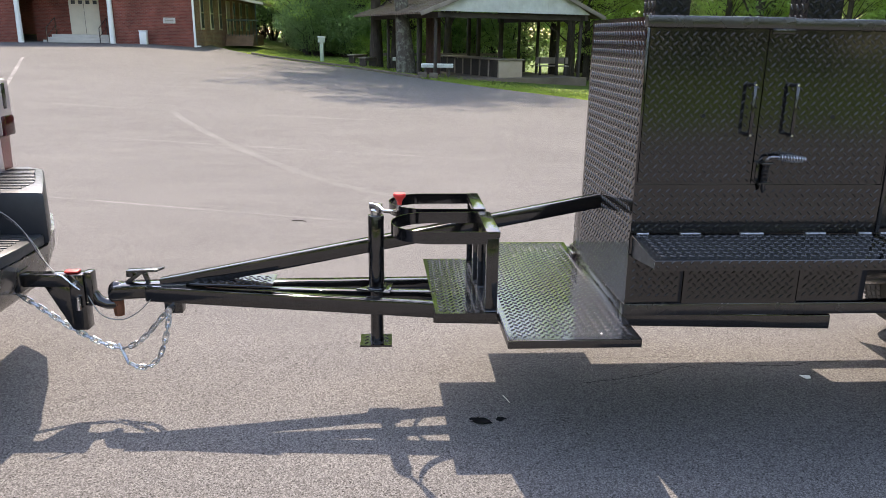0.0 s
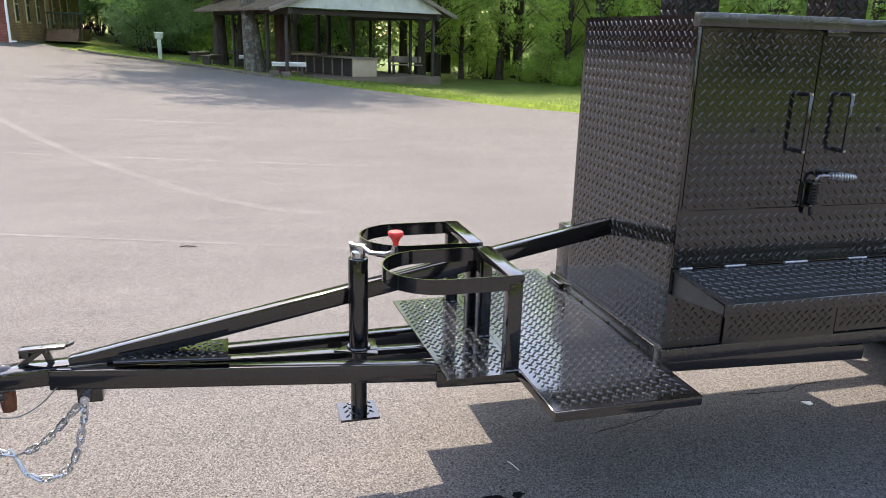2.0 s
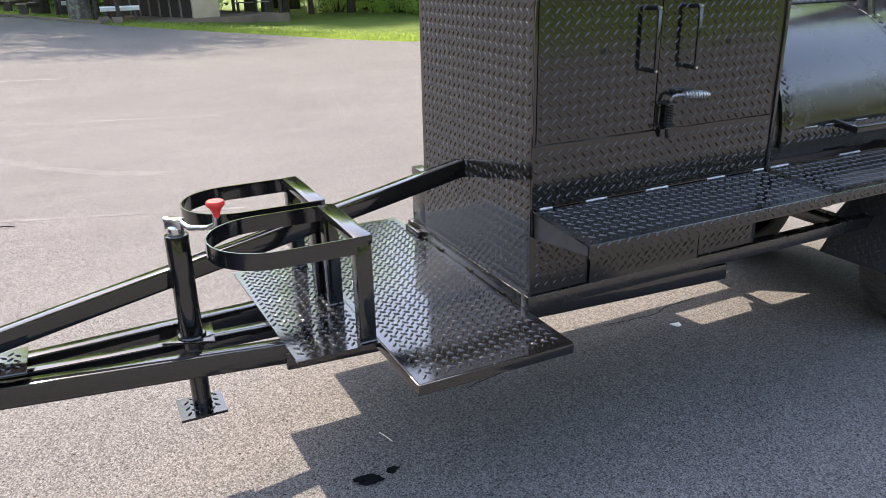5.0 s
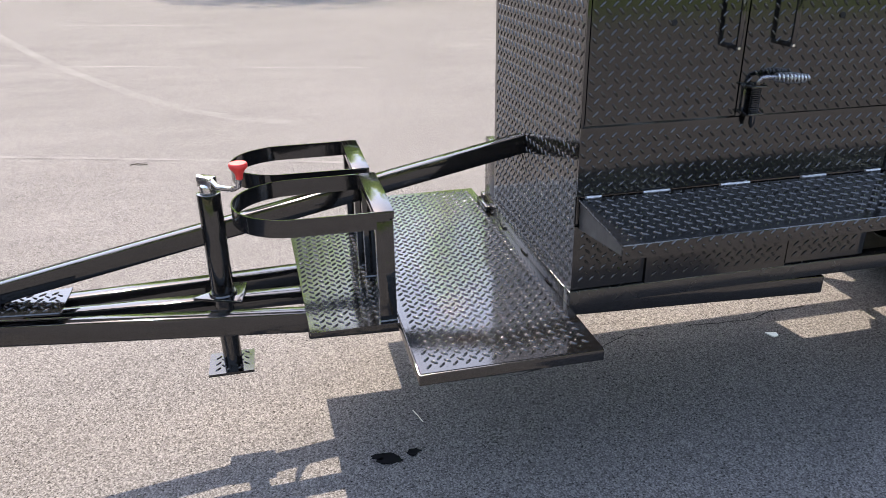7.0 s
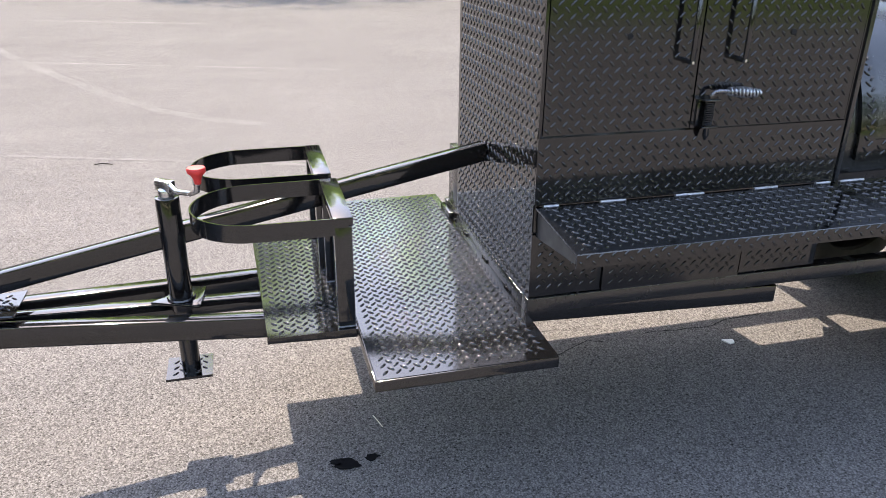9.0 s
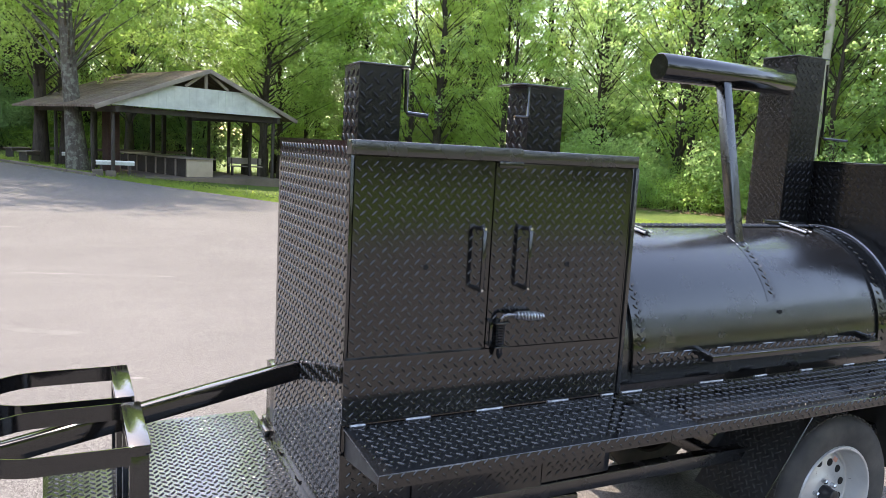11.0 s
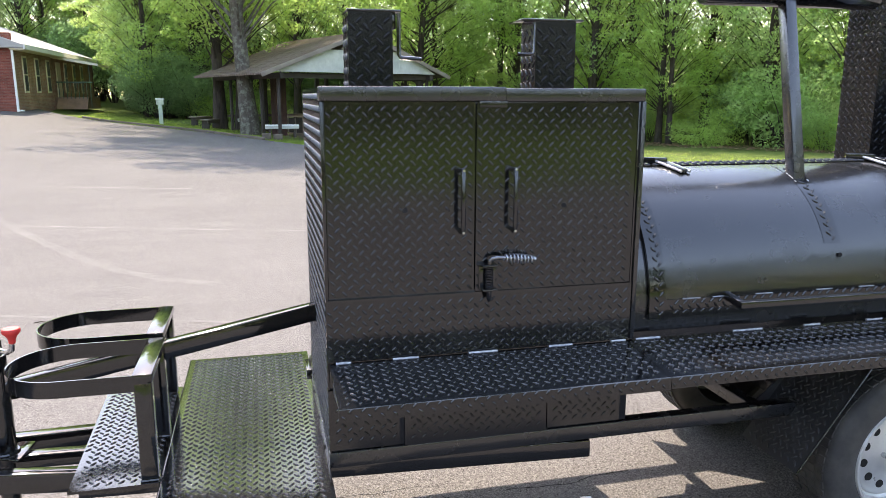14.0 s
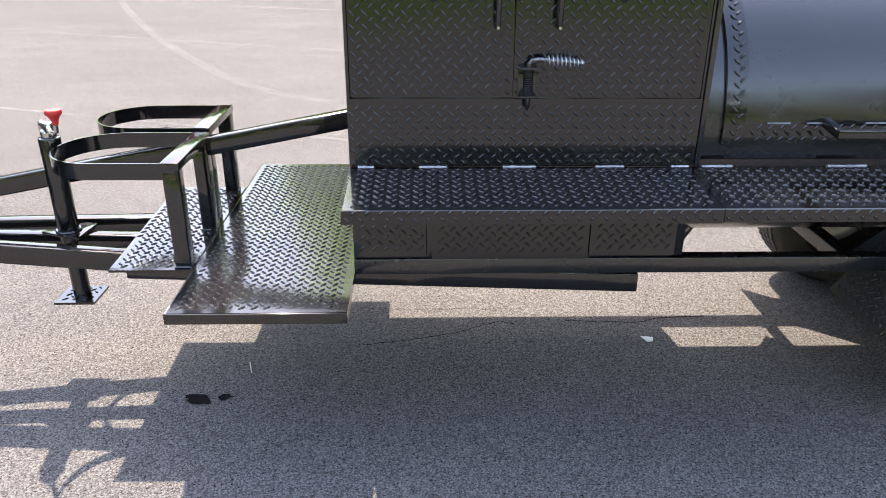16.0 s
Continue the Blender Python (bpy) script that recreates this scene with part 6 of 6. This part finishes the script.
def plant(kind, lst, x, y, scale):
    src = lst[kind]
    key = (id(lst), kind)
    if key not in used:
        used.add(key)
        src.matrix_basis = Matrix.Translation((x, y, ground_z(x, y) - 0.05)) @ Matrix.Rotation(rng.uniform(0, 6.28), 4, "Z") @ Matrix.Diagonal((scale, scale, scale, 1))
    else:
        put(src, x, y, rng.uniform(0, 6.28), scale)


# trunks seen at the back of the lawn
for i, (x, y) in enumerate(((11.0, 43.2), (14.6, 42.6), (15.4, 41.4), (14.2, 46.5), (16.4, 37.2), (17.1, 35.4), (19.3, 32.6), (10.2, 48.5), (19.5, 39.0))):
    plant((2, 3, 2, 3, 2, 0, 2, 1, 2)[i], wood, x, y, rng.uniform(0.9, 1.1))


def clear(x, y):
    if x < -9.8 and 40 < y < 65:
        return False
    if -5.0 < x < 10.5 and 31 < y < 47.5:
        return False
    return True


# the wood's edge, as a line that curves round the lawn
LINE = [(-46, 66), (-26, 69), (-8, 62), (-5.5, 48), (-1.5, 48.5), (5, 50), (11, 45), (14.8, 39.5), (17.4, 33.5), (20.6, 28), (23.6, 23), (25.6, 16.5), (27, 8), (29, -4)]


def along_line(t):
    n = len(LINE) - 1
    i = min(n - 1, int(t * n))
    f = t * n - i
    (xa, ya), (xb, yb) = LINE[i], LINE[i + 1]
    dx, dy = xb - xa, yb - ya
    L = math.hypot(dx, dy)
    return xa + dx * f, ya + dy * f, -dy / L, dx / L


for row, (depth, count, small) in enumerate(((1.8, 18, True), (5.0, 22, False), (9.5, 20, False), (17.0, 22, False))):
    for i in range(count):
        x, y, nx, ny = along_line((i + rng.uniform(0.1, 0.9)) / count)
        d = depth + rng.uniform(-1.4, 1.4)
        x, y = x + nx * d, y + ny * d
        if not clear(x, y) or (row in (1, 2) and -4 < x < 18 and rng.random() < 0.55):
            continue
        if row in (1, 2) and x > 18 and i % 2:
            continue
        kind = rng.choice((2, 4, 0, 4)) if small else rng.choice((0, 1, 2, 3, 0, 2)) if row < 3 else rng.choice((2, 4, 2, 0))
        plant(kind, wood, x, y, rng.uniform(0.8, 1.15) * (1.0 if small else 1.12))
for i in range(96):
    x, y, nx, ny = along_line((i + rng.uniform(0, 1)) / 96)
    d = rng.uniform(-0.3, 2.6)
    x, y = x + nx * d, y + ny * d
    if clear(x, y) and not (9 < x < 21 and rng.random() < 0.7) and not (2 < x <= 9 and rng.random() < 0.45):
        plant(rng.choice((0, 1, 3, 1, 1)) if x > -2 else rng.choice((2, 0, 2, 2)), bush, x, y, rng.uniform(0.7, 1.25))

for x, y, k in ((24.5, 26, 0), (27.5, 21.5, 1), (29, 15, 0), (29.5, 10, 1), (31, 18, 3), (30, 24, 0), (33, 12, 0), (31.5, 5, 1), (7.0, 54, 2), (8.6, 57, 0), (5.6, 58, 2), (18.5, 52, 0), (23, 48, 2), (26, 45, 0), (29, 41, 2), (14, 57, 0), (-6.2, 52.5, 2), (-8.2, 60, 2), (-9, 72, 1), (4.0, 52.0, 2), (-3.5, 58, 2), (-1, 60, 2), (-13, 72, 2), (-5, 67, 0), (-11, 78, 1), (0.5, 64, 2), (-3.0, 51.0, 0), (3.3, 48.0, 0), (5.6, 53, 2), (1.0, 54, 1), (4.2, 58, 0), (35, 20, 0), (37, 27, 1), (36, 33, 0), (34, 14, 1), (39, 23, 0), (40, 17, 1), (33, 29, 2), (41, 30, 1), (38, 11, 0), (34.5, 24, 2)):
    plant(k, wood, x, y, rng.uniform(0.95, 1.15))

dog = grow_tree("dogwood_tree", 41, 5.2, 0.08, 0.22, 2.0, 6500, 0.15, M["leaf_light"], M["bark"], "small bright layered dogwood on the lawn", 0.02, 34)
dog.matrix_basis = Matrix.Translation((19.4, 12.0, ground_z(19.4, 12.0) - 0.05)) @ Matrix.Diagonal((0.55, 0.55, 0.52, 1))

# unseen woods behind the camera and on the far sides, mirrored in the black paint
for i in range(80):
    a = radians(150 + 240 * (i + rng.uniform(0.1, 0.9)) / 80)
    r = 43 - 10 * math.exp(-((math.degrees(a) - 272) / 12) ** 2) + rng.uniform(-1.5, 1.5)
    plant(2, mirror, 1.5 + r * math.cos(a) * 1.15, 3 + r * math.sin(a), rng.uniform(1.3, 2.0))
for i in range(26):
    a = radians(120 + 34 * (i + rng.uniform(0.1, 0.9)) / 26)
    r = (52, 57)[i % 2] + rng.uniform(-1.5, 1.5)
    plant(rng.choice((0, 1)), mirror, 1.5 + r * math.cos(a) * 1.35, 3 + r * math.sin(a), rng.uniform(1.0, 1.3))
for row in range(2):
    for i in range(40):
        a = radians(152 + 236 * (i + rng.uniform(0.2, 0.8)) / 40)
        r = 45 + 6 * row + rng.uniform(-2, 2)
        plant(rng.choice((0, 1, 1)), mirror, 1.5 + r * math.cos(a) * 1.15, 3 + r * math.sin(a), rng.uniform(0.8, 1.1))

for i in range(40):
    plant(rng.choice((0, 2, 2, 2)), wood, -58 + 1.25 * i + rng.uniform(-0.8, 0.8), (70, 76)[i % 2] + rng.uniform(-1.5, 1.5), rng.uniform(0.95, 1.25))
for i in range(44):
    x, y, nx, ny = along_line(0.1 + 0.85 * (i + rng.uniform(0, 1)) / 44)
    plant(rng.choice((0, 1, 2)), bush, x + nx * 13, y + ny * 13, rng.uniform(1.8, 2.6))
for x, y, k in ((-12.6, 70, 3), (-11.4, 67.2, 2), (-14.2, 71, 3), (-10.4, 66.6, 3), (-15.8, 72, 2), (-13.2, 68.2, 2)):
    plant(k, bush, x, y, rng.uniform(1.7, 2.0))
for lst in (wood, bush, mirror):
    for kind in range(len(lst)):
        if (id(lst), kind) not in used:
            plant(kind, lst, 22 + kind, 30 + kind, 1.0)

# leaf litter along the wood's edge
lit = Geo()
rr = random.Random(5)
for i in range(2600):
    t = rr.uniform(0.62, 0.95)
    x, y, nx, ny = along_line(t)
    d = rr.gauss(-0.6, 0.8)
    x, y = x + nx * d, y + ny * d
    z = ground_z(x, y) + rr.uniform(0.02, 0.07)
    s = rr.uniform(0.05, 0.11)
    a = rr.uniform(0, 6.28)
    c, q = math.cos(a) * s, math.sin(a) * s
    lit.add([(x + c, y + q, z), (x - q * 0.6, y + c * 0.6, z + 0.02), (x - c, y - q, z), (x + q * 0.6, y - c * 0.6, z + 0.015)], [(0, 1, 2, 3)])
tagged(part("leaf_litter", lit, M["mulch"], None), "brown fallen leaves along the edge of the woods", "leaf litter", "", "stuff")

# grass blades along the edge of the lot
gr = np.random.default_rng(8)
n = 26000
xs = gr.uniform(-8, LOT_X, n)
off = np.abs(gr.normal(0, 3.2, n)) - 0.12
pts = []
for x, o in zip(xs, off):
    y = edge_y(x) + o
    pts.append((x, y, ground_z(x, y) - 0.02))
p = np.array(pts)
ang = gr.uniform(0, 2 * np.pi, n)
h = gr.uniform(0.02, 0.065, n)
w = 0.018
side = np.stack([np.cos(ang) * w, np.sin(ang) * w, np.zeros(n)], 1)
bend = np.stack([gr.normal(0, 0.03, n), gr.normal(0, 0.03, n), h], 1)
quad = np.stack([p - side, p + side, p + side * 0.3 + bend, p - side * 0.3 + bend], 1).reshape(-1, 3)
grass = new("grass", leaf_mesh("grass", [quad], M["grass_blade"]))
tagged(grass, "short mown grass blades along the lot edge", "grass", "", "stuff")
